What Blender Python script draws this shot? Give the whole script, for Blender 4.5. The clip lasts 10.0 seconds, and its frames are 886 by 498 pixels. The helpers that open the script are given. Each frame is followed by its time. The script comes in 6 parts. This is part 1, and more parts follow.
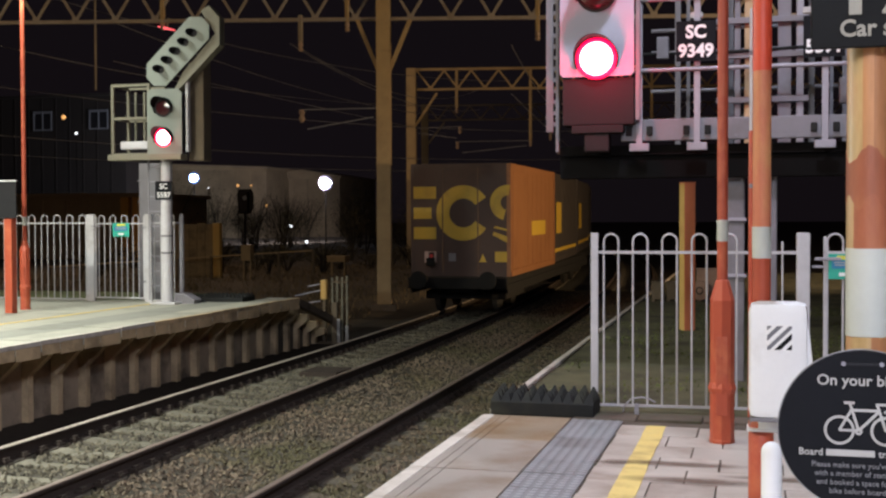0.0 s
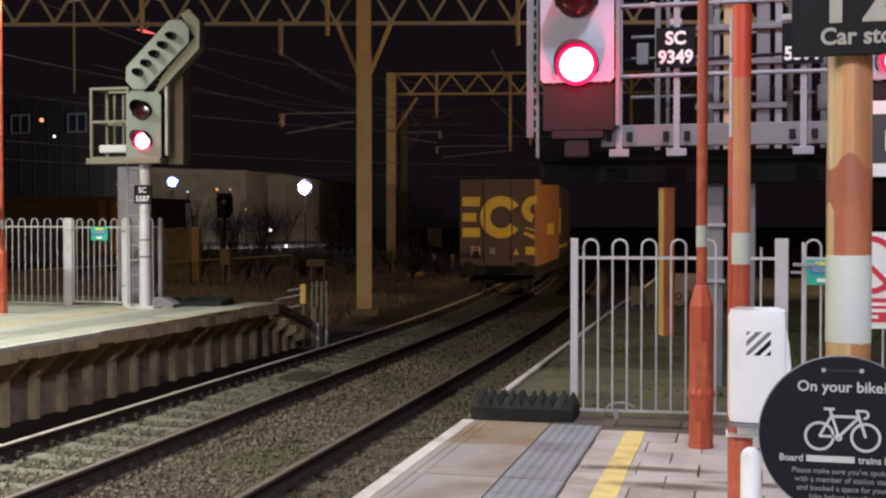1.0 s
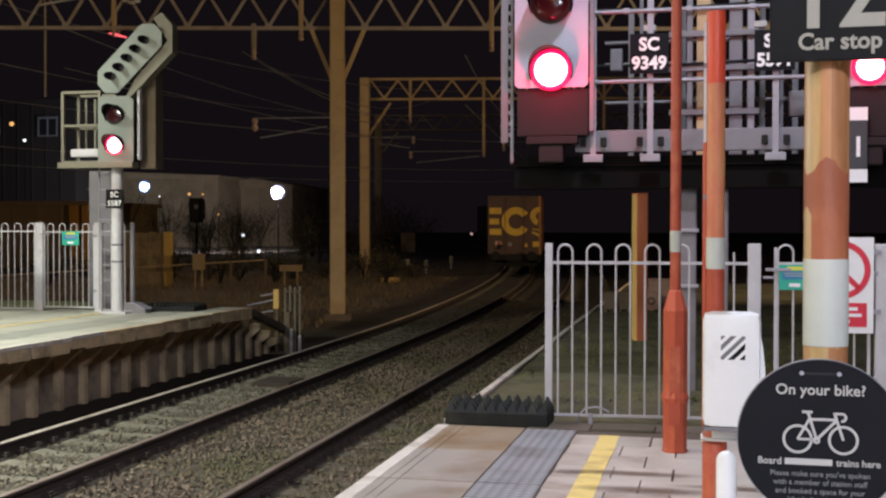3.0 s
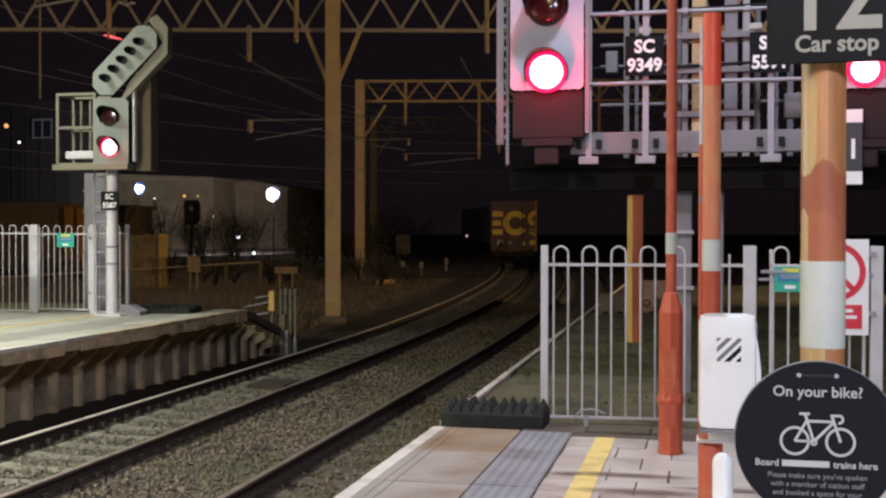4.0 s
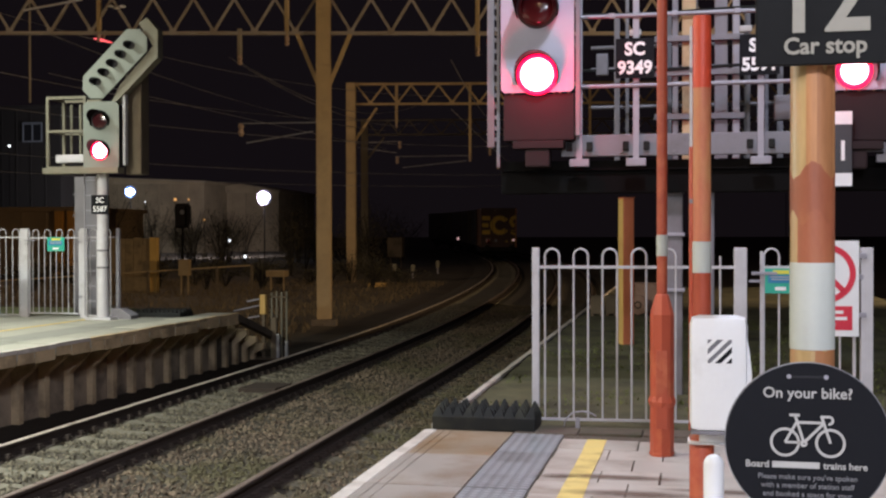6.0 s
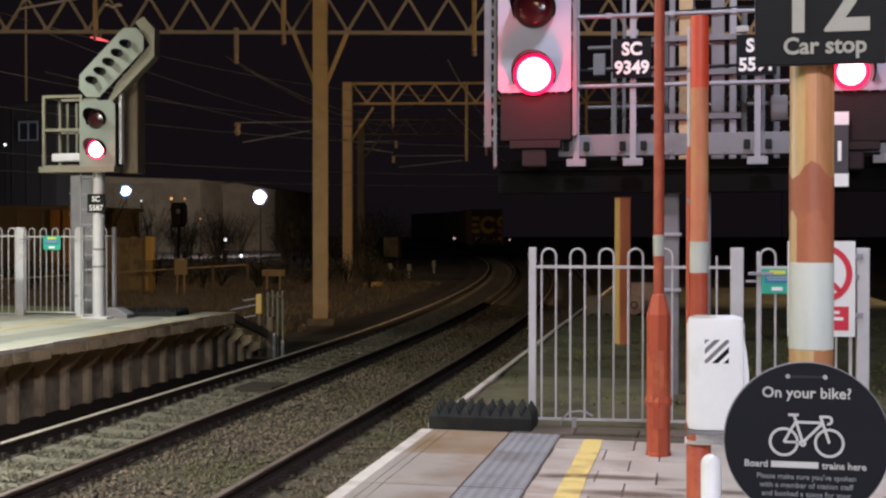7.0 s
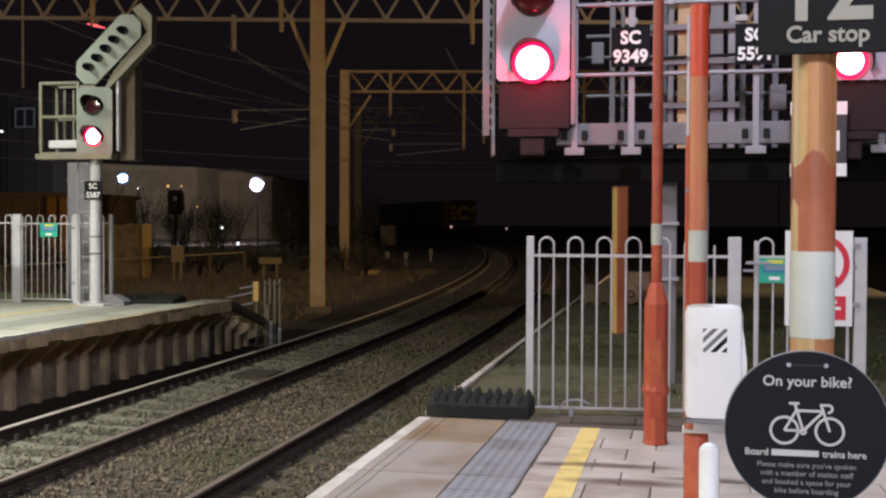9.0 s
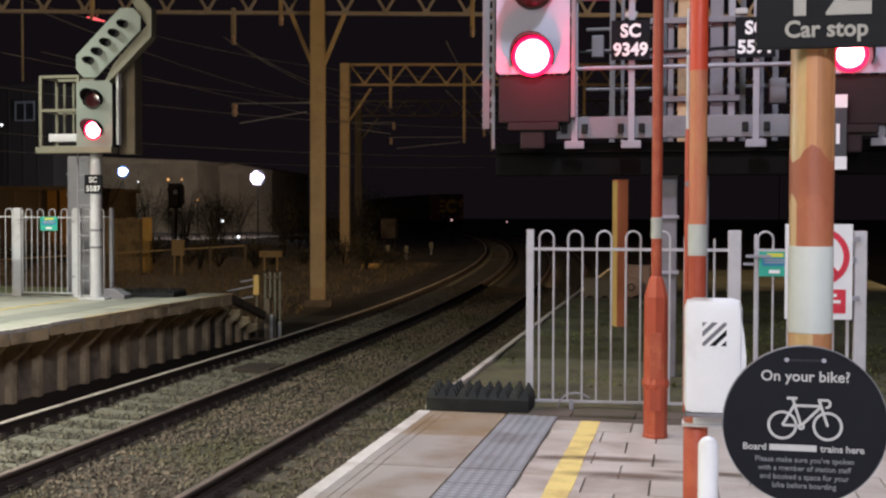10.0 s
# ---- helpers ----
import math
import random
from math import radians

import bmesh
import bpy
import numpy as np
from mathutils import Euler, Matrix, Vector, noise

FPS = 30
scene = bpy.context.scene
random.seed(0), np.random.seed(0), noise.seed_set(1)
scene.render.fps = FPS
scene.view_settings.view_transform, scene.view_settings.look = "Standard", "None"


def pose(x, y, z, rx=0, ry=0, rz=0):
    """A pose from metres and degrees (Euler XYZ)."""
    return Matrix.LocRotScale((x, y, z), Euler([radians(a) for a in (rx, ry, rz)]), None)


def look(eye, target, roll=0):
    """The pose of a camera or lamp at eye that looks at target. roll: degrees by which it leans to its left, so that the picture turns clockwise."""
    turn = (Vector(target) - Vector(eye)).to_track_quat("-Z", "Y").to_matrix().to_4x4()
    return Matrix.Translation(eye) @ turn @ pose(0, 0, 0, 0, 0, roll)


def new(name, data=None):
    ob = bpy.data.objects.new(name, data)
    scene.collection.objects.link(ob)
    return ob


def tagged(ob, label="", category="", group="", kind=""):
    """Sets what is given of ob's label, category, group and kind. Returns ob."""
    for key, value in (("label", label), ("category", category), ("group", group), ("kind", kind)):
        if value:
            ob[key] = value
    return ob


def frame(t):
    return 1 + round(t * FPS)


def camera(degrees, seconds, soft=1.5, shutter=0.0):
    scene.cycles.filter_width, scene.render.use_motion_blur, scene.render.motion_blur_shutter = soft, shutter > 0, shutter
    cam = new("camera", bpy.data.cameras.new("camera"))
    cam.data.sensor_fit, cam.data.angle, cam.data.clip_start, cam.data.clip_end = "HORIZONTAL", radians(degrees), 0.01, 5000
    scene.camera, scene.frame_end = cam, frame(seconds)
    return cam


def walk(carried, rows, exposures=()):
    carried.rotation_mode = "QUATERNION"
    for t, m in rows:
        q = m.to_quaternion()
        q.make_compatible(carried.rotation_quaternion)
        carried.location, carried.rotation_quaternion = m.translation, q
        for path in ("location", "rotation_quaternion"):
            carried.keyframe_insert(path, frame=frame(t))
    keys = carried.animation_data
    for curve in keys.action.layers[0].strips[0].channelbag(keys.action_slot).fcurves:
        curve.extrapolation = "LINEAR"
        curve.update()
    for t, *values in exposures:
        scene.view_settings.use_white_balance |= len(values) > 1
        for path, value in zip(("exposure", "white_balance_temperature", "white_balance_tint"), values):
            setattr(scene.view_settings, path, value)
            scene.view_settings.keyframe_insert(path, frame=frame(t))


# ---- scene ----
LENS = 42.0
cam = camera(LENS, 10.0, soft=2.3)


def view(x, z, left, up, roll):
    """A camera pose above the platform: metres, then degrees to the left of the track line, upwards, and of roll."""
    a, b = radians(left), radians(up)
    eye = Vector((x, 0.0, z))
    return look(eye, eye + Vector((-math.sin(a) * math.cos(b), math.cos(a) * math.cos(b), math.sin(b))), roll)


walk(cam, [
    (0.0, view(0.022, 1.551, 15.29, -1.34, -0.17)),
    (0.5, view(0.019, 1.553, 14.66, -1.30, -0.07)),
    (1.0, view(0.017, 1.553, 14.28, -1.11, 0.01)),
    (1.5, view(0.015, 1.553, 13.86, -1.03, -0.04)),
    (2.0, view(0.012, 1.550, 13.48, -0.92, -0.01)),
    (2.5, view(0.008, 1.550, 13.14, -0.89, 0.03)),
    (4.0, view(0.000, 1.550, 12.71, -0.75, 0.07)),
    (4.5, view(0.000, 1.550, 12.51, -0.73, 0.00)),
    (5.0, view(0.002, 1.549, 12.43, -0.68, 0.01)),
    (5.5, view(0.003, 1.550, 12.35, -0.63, -0.06)),
    (7.0, view(-0.004, 1.549, 12.09, -0.63, 0.02)),
    (7.5, view(-0.008, 1.547, 11.93, -0.78, 0.10)),
    (8.0, view(-0.011, 1.547, 11.89, -0.97, 0.08)),
    (8.5, view(-0.011, 1.547, 11.91, -1.08, 0.16)),
    (9.0, view(-0.013, 1.547, 11.93, -1.20, 0.23)),
    (9.5, view(-0.012, 1.549, 11.85, -1.42, 0.25)),
    (10.0, view(-0.009, 1.551, 11.95, -1.54, 0.18)),
])

# ---- night sky and lamps ----
world = bpy.data.worlds.new("night")
world.use_nodes = True
world.node_tree.nodes["Background"].inputs[0].default_value = (0.65, 0.475, 0.62, 1)
world.node_tree.nodes["Background"].inputs[1].default_value = 0.0079
scene.world = world
scene.view_settings.exposure = 0.12
LEFT_RISE = 0.10


def lamp(name, at, watts, colour, radius=0.18):
    d = bpy.data.lights.new(name, "POINT")
    d.energy, d.color, d.shadow_soft_size = watts, colour, radius
    ob = new(name, d)
    ob.location = at
    return ob


def lantern_light(at, watts, colour, size=0.5):
    d = bpy.data.lights.new("lantern_light", "AREA")
    d.energy, d.color, d.shape, d.size = watts, colour, "DISK", size
    ob = new("lantern_light", d)
    ob.location = at
    return ob


WHITE = (0.85, 0.90, 1.09)
SODIUM = (1.0, 0.66, 0.33)
LAMP_POSTS_RIGHT = [(-0.22, 8.29), (1.9, -6.0), (-0.9, -15.0)]
LAMP_POSTS_LEFT = [(-11.87, 16.85), (-12.2, 9.0), (-12.4, -1.0)]
COLUMN = 6.0
TALL_COLUMN = 7.4
for (px, py), watts in zip(LAMP_POSTS_RIGHT, (290, 1650, 1050)):
    lantern_light((px, py - 0.3, TALL_COLUMN - 0.08), watts * 1.2, WHITE)
for (px, py), watts in zip(LAMP_POSTS_LEFT, (190, 1700, 1050)):
    lantern_light((px, py - 0.3, LEFT_RISE + COLUMN - 0.08), watts, (0.95, 1.0, 0.92))
# sodium lamps on tall yard masts, one beside the station and one down the line
lamp("yard_light", (-16.0, -4.0, 11.0), 2600, SODIUM, 0.3)
lamp("yard_light", (-2.6, -13.0, 11.0), 1000, SODIUM, 0.3)
yard = bpy.data.lights.new("yard_light", "SPOT")
yard.energy, yard.color, yard.spot_size, yard.spot_blend, yard.shadow_soft_size = 3600, (1.0, 0.72, 0.52), radians(116), 0.5, 0.3
new("yard_light", yard).matrix_world = look((-30.0, 46.0, 13.5), (-23.0, 50.0, -1.0))
flood = bpy.data.lights.new("line_floodlight", "SPOT")
flood.energy, flood.color, flood.spot_size, flood.spot_blend, flood.shadow_soft_size = 700, SODIUM, radians(84), 0.5, 0.3
new("line_floodlight", flood).matrix_world = look((-22.0, 19.0, 12.5), (-12.5, 41.0, 3.5))
side = bpy.data.lights.new("line_floodlight", "SPOT")
side.energy, side.color, side.spot_size, side.spot_blend, side.shadow_soft_size = 9300, (1.0, 0.69, 0.38), radians(80), 0.6, 0.3
new("line_floodlight", side).matrix_world = look((13.0, 28.0, 2.2), (-12.0, 39.0, 4.6))
# the lit signal lenses
for at, watts in (((-1.452, 10.84, 3.06), 27.0), ((1.44, 10.8, 3.0), 4.0), ((-10.0, 17.95, 3.0), 2.5)):
    lamp("signal_lens_light", at, watts, (1.0, 0.01, 0.07), 0.06)

# ---- materials ----
def material(name, base, rough=0.6, metal=0.0, vary=0.25, scale=6.0, stain=0.0, stain_colour=(0.05, 0.035, 0.025), bump=0.15,
             fine=60.0, island=False, stain_scale=1.3, spec=0.5, crisp=False, stretch=1.0):
    m = bpy.data.materials.new(name)
    m.use_nodes = True
    nt = m.node_tree
    n, l = nt.nodes, nt.links
    bsdf = n["Principled BSDF"]
    tc = n.new("ShaderNodeTexCoord")
    info = n.new("ShaderNodeObjectInfo")
    shift = n.new("ShaderNodeVectorMath")
    shift.operation = "ADD"
    mul = n.new("ShaderNodeVectorMath")
    mul.operation = "SCALE"
    mul.inputs[0].default_value = (37.0, 11.0, 23.0)
    l.new(info.outputs["Random"], mul.inputs["Scale"])
    l.new(tc.outputs["Object"], shift.inputs[0])
    l.new(mul.outputs[0], shift.inputs[1])
    if stretch != 1.0:
        long = n.new("ShaderNodeVectorMath")
        long.operation = "MULTIPLY"
        long.inputs[1].default_value = (1.0, 1.0, stretch)
        l.new(shift.outputs[0], long.inputs[0])
        shift = long
    big = n.new("ShaderNodeTexNoise")
    big.inputs["Scale"].default_value, big.inputs["Detail"].default_value = scale, 5.0
    small = n.new("ShaderNodeTexNoise")
    small.inputs["Scale"].default_value, small.inputs["Detail"].default_value = fine, 3.0
    for t in (big, small):
        l.new(shift.outputs[0], t.inputs["Vector"])
    add = n.new("ShaderNodeMath")
    add.operation = "MULTIPLY_ADD"
    l.new(small.outputs["Fac"], add.inputs[0])
    add.inputs[1].default_value = 0.5
    l.new(big.outputs["Fac"], add.inputs[2])
    rnd = n.new("ShaderNodeMath")
    rnd.operation = "MULTIPLY_ADD"
    if island:
        geo = n.new("ShaderNodeNewGeometry")
        l.new(geo.outputs["Random Per Island"], rnd.inputs[0])
        rnd.inputs[1].default_value = 1.1
    else:
        l.new(info.outputs["Random"], rnd.inputs[0])
        rnd.inputs[1].default_value = 0.22
    l.new(add.outputs[0], rnd.inputs[2])
    rng = n.new("ShaderNodeMapRange")
    rng.inputs["From Min"].default_value, rng.inputs["From Max"].default_value = 0.4, 1.3 if not island else 2.0
    rng.inputs["To Min"].default_value, rng.inputs["To Max"].default_value = 1.0 - vary, 1.0 + vary
    l.new(rnd.outputs[0], rng.inputs["Value"])
    tint = n.new("ShaderNodeVectorMath")
    tint.operation = "SCALE"
    tint.inputs[0].default_value = base
    l.new(rng.outputs[0], tint.inputs["Scale"])
    colour = tint.outputs[0]
    if stain > 0:
        st = n.new("ShaderNodeTexNoise")
        st.inputs["Scale"].default_value, st.inputs["Detail"].default_value, st.inputs["Roughness"].default_value = stain_scale, 7.0, 0.65
        l.new(shift.outputs[0], st.inputs["Vector"])
        ramp = n.new("ShaderNodeMapRange")
        ramp.inputs["From Min"].default_value, ramp.inputs["From Max"].default_value = 0.62 - 0.25 * stain, 0.74 - 0.15 * stain
        if crisp:
            ramp.inputs["From Min"].default_value, ramp.inputs["From Max"].default_value = 0.43, 0.475
        ramp.inputs["To Max"].default_value = min(1.0, 0.45 + 0.5 * stain)
        l.new(st.outputs["Fac"], ramp.inputs["Value"])
        mix = n.new("ShaderNodeMix")
        mix.data_type = "RGBA"
        l.new(ramp.outputs[0], mix.inputs[0])
        l.new(colour, mix.inputs[6])
        mix.inputs[7].default_value = (*stain_colour, 1)
        colour = mix.outputs[2]
    l.new(colour, bsdf.inputs["Base Color"])
    rr = n.new("ShaderNodeMapRange")
    rr.inputs["To Min"].default_value, rr.inputs["To Max"].default_value = max(0.03, rough - 0.15), min(1.0, rough + 0.15)
    l.new(big.outputs["Fac"], rr.inputs["Value"])
    l.new(rr.outputs[0], bsdf.inputs["Roughness"])
    bsdf.inputs["Metallic"].default_value = metal
    bsdf.inputs["Specular IOR Level"].default_value = spec
    if bump > 0:
        bp = n.new("ShaderNodeBump")
        bp.inputs["Strength"].default_value, bp.inputs["Distance"].default_value = bump, 0.01
        l.new(add.outputs[0], bp.inputs["Height"])
        l.new(bp.outputs[0], bsdf.inputs["Normal"])
    return m


def glow(name, colour, strength):
    m = bpy.data.materials.new(name)
    m.use_nodes = True
    b = m.node_tree.nodes["Principled BSDF"]
    b.inputs["Base Color"].default_value = (*[0.4 * c for c in colour], 1)
    b.inputs["Emission Color"].default_value = (*colour, 1)
    b.inputs["Emission Strength"].default_value = strength
    return m


M = {
    "slab": material("coping_slab", (0.36, 0.32, 0.285), 0.45, vary=0.18, scale=2.0, stain=0.45, stain_colour=(0.22, 0.15, 0.09), bump=0.25, fine=150),
    "nosing": material("white_nosing", (0.62, 0.57, 0.51), 0.6, vary=0.2, scale=7, stain=0.5, stain_colour=(0.3, 0.25, 0.2)),
    "slab_stained": material("rust_stained_slab", (0.33, 0.26, 0.19), 0.4, vary=0.2, scale=2.0, stain=0.75, stain_colour=(0.24, 0.15, 0.075), bump=0.25, fine=150, stain_scale=2.2),
    "tactile_dirt": material("dirty_tactile_base", (0.215, 0.215, 0.225), 0.6, vary=0.25, scale=5, stain=0.4, stain_colour=(0.09, 0.085, 0.08), fine=90),
    "truss_paint": material("drab_truss_paint", (0.22, 0.195, 0.18), 0.8, vary=0.2, scale=2.5, stain=0.4, stain_colour=(0.16, 0.12, 0.085)),
    "moss_tuft": material("moss_tuft", (0.10, 0.115, 0.035), 0.95, vary=0.6, scale=0.5, island=True, bump=0.0),
    "dead_grass": material("dead_grass_blade", (0.12, 0.09, 0.05), 0.95, vary=0.6, scale=0.5, island=True, bump=0.0),
    "tactile": material("tactile_paving", (0.30, 0.305, 0.325), 0.5, vary=0.18, scale=5, stain=0.45, stain_colour=(0.16, 0.15, 0.14), fine=90),
    "paver": material("concrete_paver", (0.46, 0.41, 0.365), 0.55, vary=0.2, scale=3, stain=0.42, stain_colour=(0.24, 0.18, 0.14), fine=120, bump=0.25),
    "joint": material("paving_joint", (0.11, 0.085, 0.065), 0.95, vary=0.4, scale=9, stain=0.4, stain_colour=(0.05, 0.06, 0.025)),
    "yellow_line": material("yellow_line_paint", (0.74, 0.57, 0.20), 0.6, vary=0.14, scale=8, stain=0.5, stain_colour=(0.42, 0.30, 0.12), stain_scale=4),
    "asphalt_pale": material("pale_platform_asphalt", (0.46, 0.45, 0.37), 0.65, vary=0.2, scale=0.8, stain=0.4, stain_colour=(0.24, 0.25, 0.2), fine=80),
    "mossy": material("mossy_platform_end", (0.105, 0.10, 0.052), 0.95, vary=0.45, scale=2.4, stain=0.6, stain_colour=(0.022, 0.02, 0.014), bump=0.7, fine=40),
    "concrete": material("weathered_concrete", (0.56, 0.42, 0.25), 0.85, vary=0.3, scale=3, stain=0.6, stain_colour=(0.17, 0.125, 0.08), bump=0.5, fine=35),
    "concrete_dark": material("dark_concrete", (0.12, 0.095, 0.07), 0.9, vary=0.3, scale=3, stain=0.6, stain_colour=(0.03, 0.024, 0.018), bump=0.5, fine=35),
    "concrete_mid": material("brown_concrete_panel", (0.33, 0.255, 0.175), 0.9, vary=0.35, scale=3, stain=0.6, stain_colour=(0.05, 0.04, 0.03), bump=0.5, fine=35),
    "cess": material("black_cess_soil", (0.034, 0.028, 0.022), 1.0, vary=0.5, scale=8, bump=0.8, fine=30, spec=0.1),
    "grass_bank": material("lit_grass_strip", (0.20, 0.22, 0.10), 0.95, vary=0.4, scale=3, stain=0.4, stain_colour=(0.10, 0.09, 0.05), bump=0.8, fine=30),
    "ballast": material("ballast_bed", (0.062, 0.054, 0.038), 0.95, vary=0.6, scale=14, stain=0.4, stain_colour=(0.06, 0.045, 0.03), bump=1.0, fine=30),
    "stone": material("ballast_stone", (0.124, 0.095, 0.064), 0.85, vary=0.9, scale=0.5, stain=0.75, stain_colour=(0.088, 0.084, 0.036), bump=0.3, island=True, stain_scale=0.6),
    "stone_grey": material("grey_ballast_stone", (0.122, 0.110, 0.076), 0.85, vary=0.9, scale=0.5, stain=0.35, stain_colour=(0.10, 0.09, 0.06), bump=0.3, island=True, stain_scale=0.6),
    "ground": material("rough_ground", (0.055, 0.042, 0.026), 1.0, vary=0.6, scale=0.6, stain=0.5, stain_colour=(0.02, 0.017, 0.01), bump=1.0, fine=9),
    "sleeper": material("concrete_sleeper", (0.085, 0.076, 0.056), 0.85, vary=0.3, scale=5, stain=0.5, stain_colour=(0.12, 0.085, 0.05), fine=60),
    "sleeper_pale": material("pale_worn_sleeper", (0.175, 0.162, 0.12), 0.85, vary=0.4, scale=9, stain=0.55, stain_colour=(0.075, 0.07, 0.045), stain_scale=5, fine=60),
    "rust": material("rusty_rail_side", (0.034, 0.023, 0.016), 0.85, vary=0.3, scale=4),
    # Pale diffuse colour stands for the shine on one polished rail head.
    "railhead": material("rail_head_shine", (0.62, 0.55, 0.47), 0.45, metal=0.25, vary=0.15, scale=2, stain=0.3, stain_colour=(0.16, 0.11, 0.08)),
    "railhead_worn": material("dull_rail_head", (0.30, 0.24, 0.20), 0.5, metal=0.5, vary=0.2, scale=2, stain=0.4, stain_colour=(0.1, 0.06, 0.04)),
    "galv": material("galvanised_steel", (0.34, 0.33, 0.37), 0.5, metal=0.25, vary=0.12, scale=9, stain=0.2, stain_colour=(0.3, 0.28, 0.28)),
    "galv_dull": material("dull_galvanised_steel", (0.22, 0.21, 0.23), 0.55, metal=0.3, vary=0.15, scale=5, stain=0.35, stain_colour=(0.14, 0.13, 0.13)),
    "silver": material("silver_paint", (0.56, 0.55, 0.57), 0.55, vary=0.1, scale=8, stain=0.25, stain_colour=(0.36, 0.33, 0.31)),
    "red_paint": material("weathered_red_paint", (0.43, 0.075, 0.033), 0.5, vary=0.18, scale=5, stain=0.35, stain_colour=(0.60, 0.17, 0.07), stain_scale=3, fine=90),
    "faded_red": material("faded_salmon_paint", (0.54, 0.17, 0.085), 0.55, vary=0.2, scale=5, stain=0.7, stain_colour=(0.58, 0.29, 0.11), stain_scale=5, fine=90, stretch=0.35),
    "bright_red": material("bright_red_sleeve_paint", (0.66, 0.075, 0.03), 0.5, vary=0.08, scale=5, fine=90),
    "post_yellow": material("yellow_post_face", (0.62, 0.40, 0.12), 0.6, vary=0.12, scale=4, stain=0.3, stain_colour=(0.5, 0.24, 0.08)),
    "tan_coat": material("tan_pole_coat", (0.40, 0.26, 0.105), 0.5, vary=0.35, scale=16, stain=0.6, stain_colour=(0.42, 0.19, 0.075), stain_scale=14, fine=120, stretch=0.2),
    "red_coat": material("red_pole_coat", (0.31, 0.095, 0.045), 0.5, vary=0.2, scale=18, stain=0.45, stain_colour=(0.40, 0.15, 0.06), stain_scale=14, fine=120, stretch=0.3),
    "orange_coat": material("orange_pole_coat", (0.42, 0.195, 0.078), 0.5, vary=0.35, scale=18, stain=0.5, stain_colour=(0.40, 0.165, 0.065), stain_scale=14, fine=120, stretch=0.15),
    "rust_streak": material("brown_pole_coat", (0.36, 0.155, 0.062), 0.5, vary=0.35, scale=18, stain=0.4, stain_colour=(0.44, 0.25, 0.10), stain_scale=16, fine=120, stretch=0.15),
    "sign_black": material("black_sign_face", (0.009, 0.009, 0.009), 0.6, vary=0.15, scale=8, bump=0.03, spec=0.12),
    "letter_dull": material("dull_cream_lettering", (0.30, 0.28, 0.225), 0.5, vary=0.1, bump=0.0),
    "cladding_dark": material("dark_cladding", (0.022, 0.018, 0.016), 0.85, vary=0.3, scale=0.6),
    "plate_grey": material("dark_grey_plate", (0.045, 0.047, 0.052), 0.5, vary=0.1, bump=0.03),
    "white_band": material("off_white_band", (0.49, 0.51, 0.46), 0.5, vary=0.08, scale=9, stain=0.15, stain_colour=(0.45, 0.42, 0.35)),
    "white": material("white_enamel", (0.87, 0.88, 0.89), 0.4, vary=0.04, scale=5, stain=0.08, stain_colour=(0.6, 0.58, 0.55), bump=0.05),
    "grey_panel": material("grey_signal_plate", (0.42, 0.42, 0.52), 0.5, vary=0.06, scale=5, stain=0.2, stain_colour=(0.46, 0.44, 0.46), bump=0.05),
    "grey_green": material("grey_green_signal_plate", (0.19, 0.215, 0.185), 0.55, vary=0.08, scale=5, stain=0.2, stain_colour=(0.16, 0.18, 0.15), bump=0.05),
    "black": material("black_enamel", (0.018, 0.018, 0.021), 0.5, vary=0.2, scale=9, bump=0.05, spec=0.25),
    # Near black puts missing light into the colour of undersides, poles and silhouettes.
    "near_black": material("near_black_steel", (0.004, 0.0035, 0.0035), 0.95, vary=0.2, scale=5, bump=0.0, spec=0.15),
    "slate": material("slate_sign_face", (0.0095, 0.010, 0.0125), 0.55, vary=0.12, scale=5, bump=0.04, spec=0.1),
    "letter": material("sign_lettering", (0.43, 0.42, 0.40), 0.5, vary=0.06, bump=0.0),
    "letter_grey": material("small_grey_lettering", (0.20, 0.20, 0.21), 0.5, vary=0.08, bump=0.0),
    "letter_white": material("white_plate_lettering", (0.9, 0.9, 0.9), 0.4, vary=0.03, bump=0.0),
    "sign_green": material("green_sign_face", (0.03, 0.42, 0.30), 0.45, vary=0.06, bump=0.03),
    "sign_blue": material("blue_sign_panel", (0.03, 0.22, 0.42), 0.45, vary=0.06, bump=0.0),
    "sign_yellow": material("yellow_sign_panel", (0.70, 0.68, 0.08), 0.45, vary=0.06, bump=0.0),
    "sign_red": material("red_sign_mark", (0.68, 0.03, 0.06), 0.45, vary=0.06, bump=0.0),
    "rubber": material("black_rubber", (0.013, 0.014, 0.014), 0.7, vary=0.4, scale=8, stain=0.35, stain_colour=(0.045, 0.045, 0.03), spec=0.25),
    "ochre": material("ochre_mast_paint", (0.34, 0.25, 0.135), 0.75, vary=0.2, scale=2.5, stain=0.4, stain_colour=(0.22, 0.155, 0.085), stain_scale=1.0),
    "steel_far": material("grey_mast_steel", (0.22, 0.19, 0.15), 0.8, vary=0.2, scale=2),
    "wire": material("overhead_wire", (0.19, 0.19, 0.21), 0.5, metal=0.4, bump=0.0),
    "insulator": material("brown_insulator", (0.30, 0.22, 0.17), 0.35, vary=0.1),
    "brown_body": material("brown_container_paint", (0.075, 0.040, 0.030), 0.6, vary=0.16, scale=2, stain=0.35, stain_colour=(0.05, 0.03, 0.024), fine=30),
    "orange_body": material("orange_container_paint", (0.33, 0.14, 0.052), 0.6, vary=0.14, scale=2, stain=0.35, stain_colour=(0.22, 0.085, 0.035), fine=30),
    "grey_body": material("grey_container_paint", (0.06, 0.05, 0.045), 0.6, vary=0.16, scale=2, stain=0.35, stain_colour=(0.09, 0.07, 0.06), fine=30),
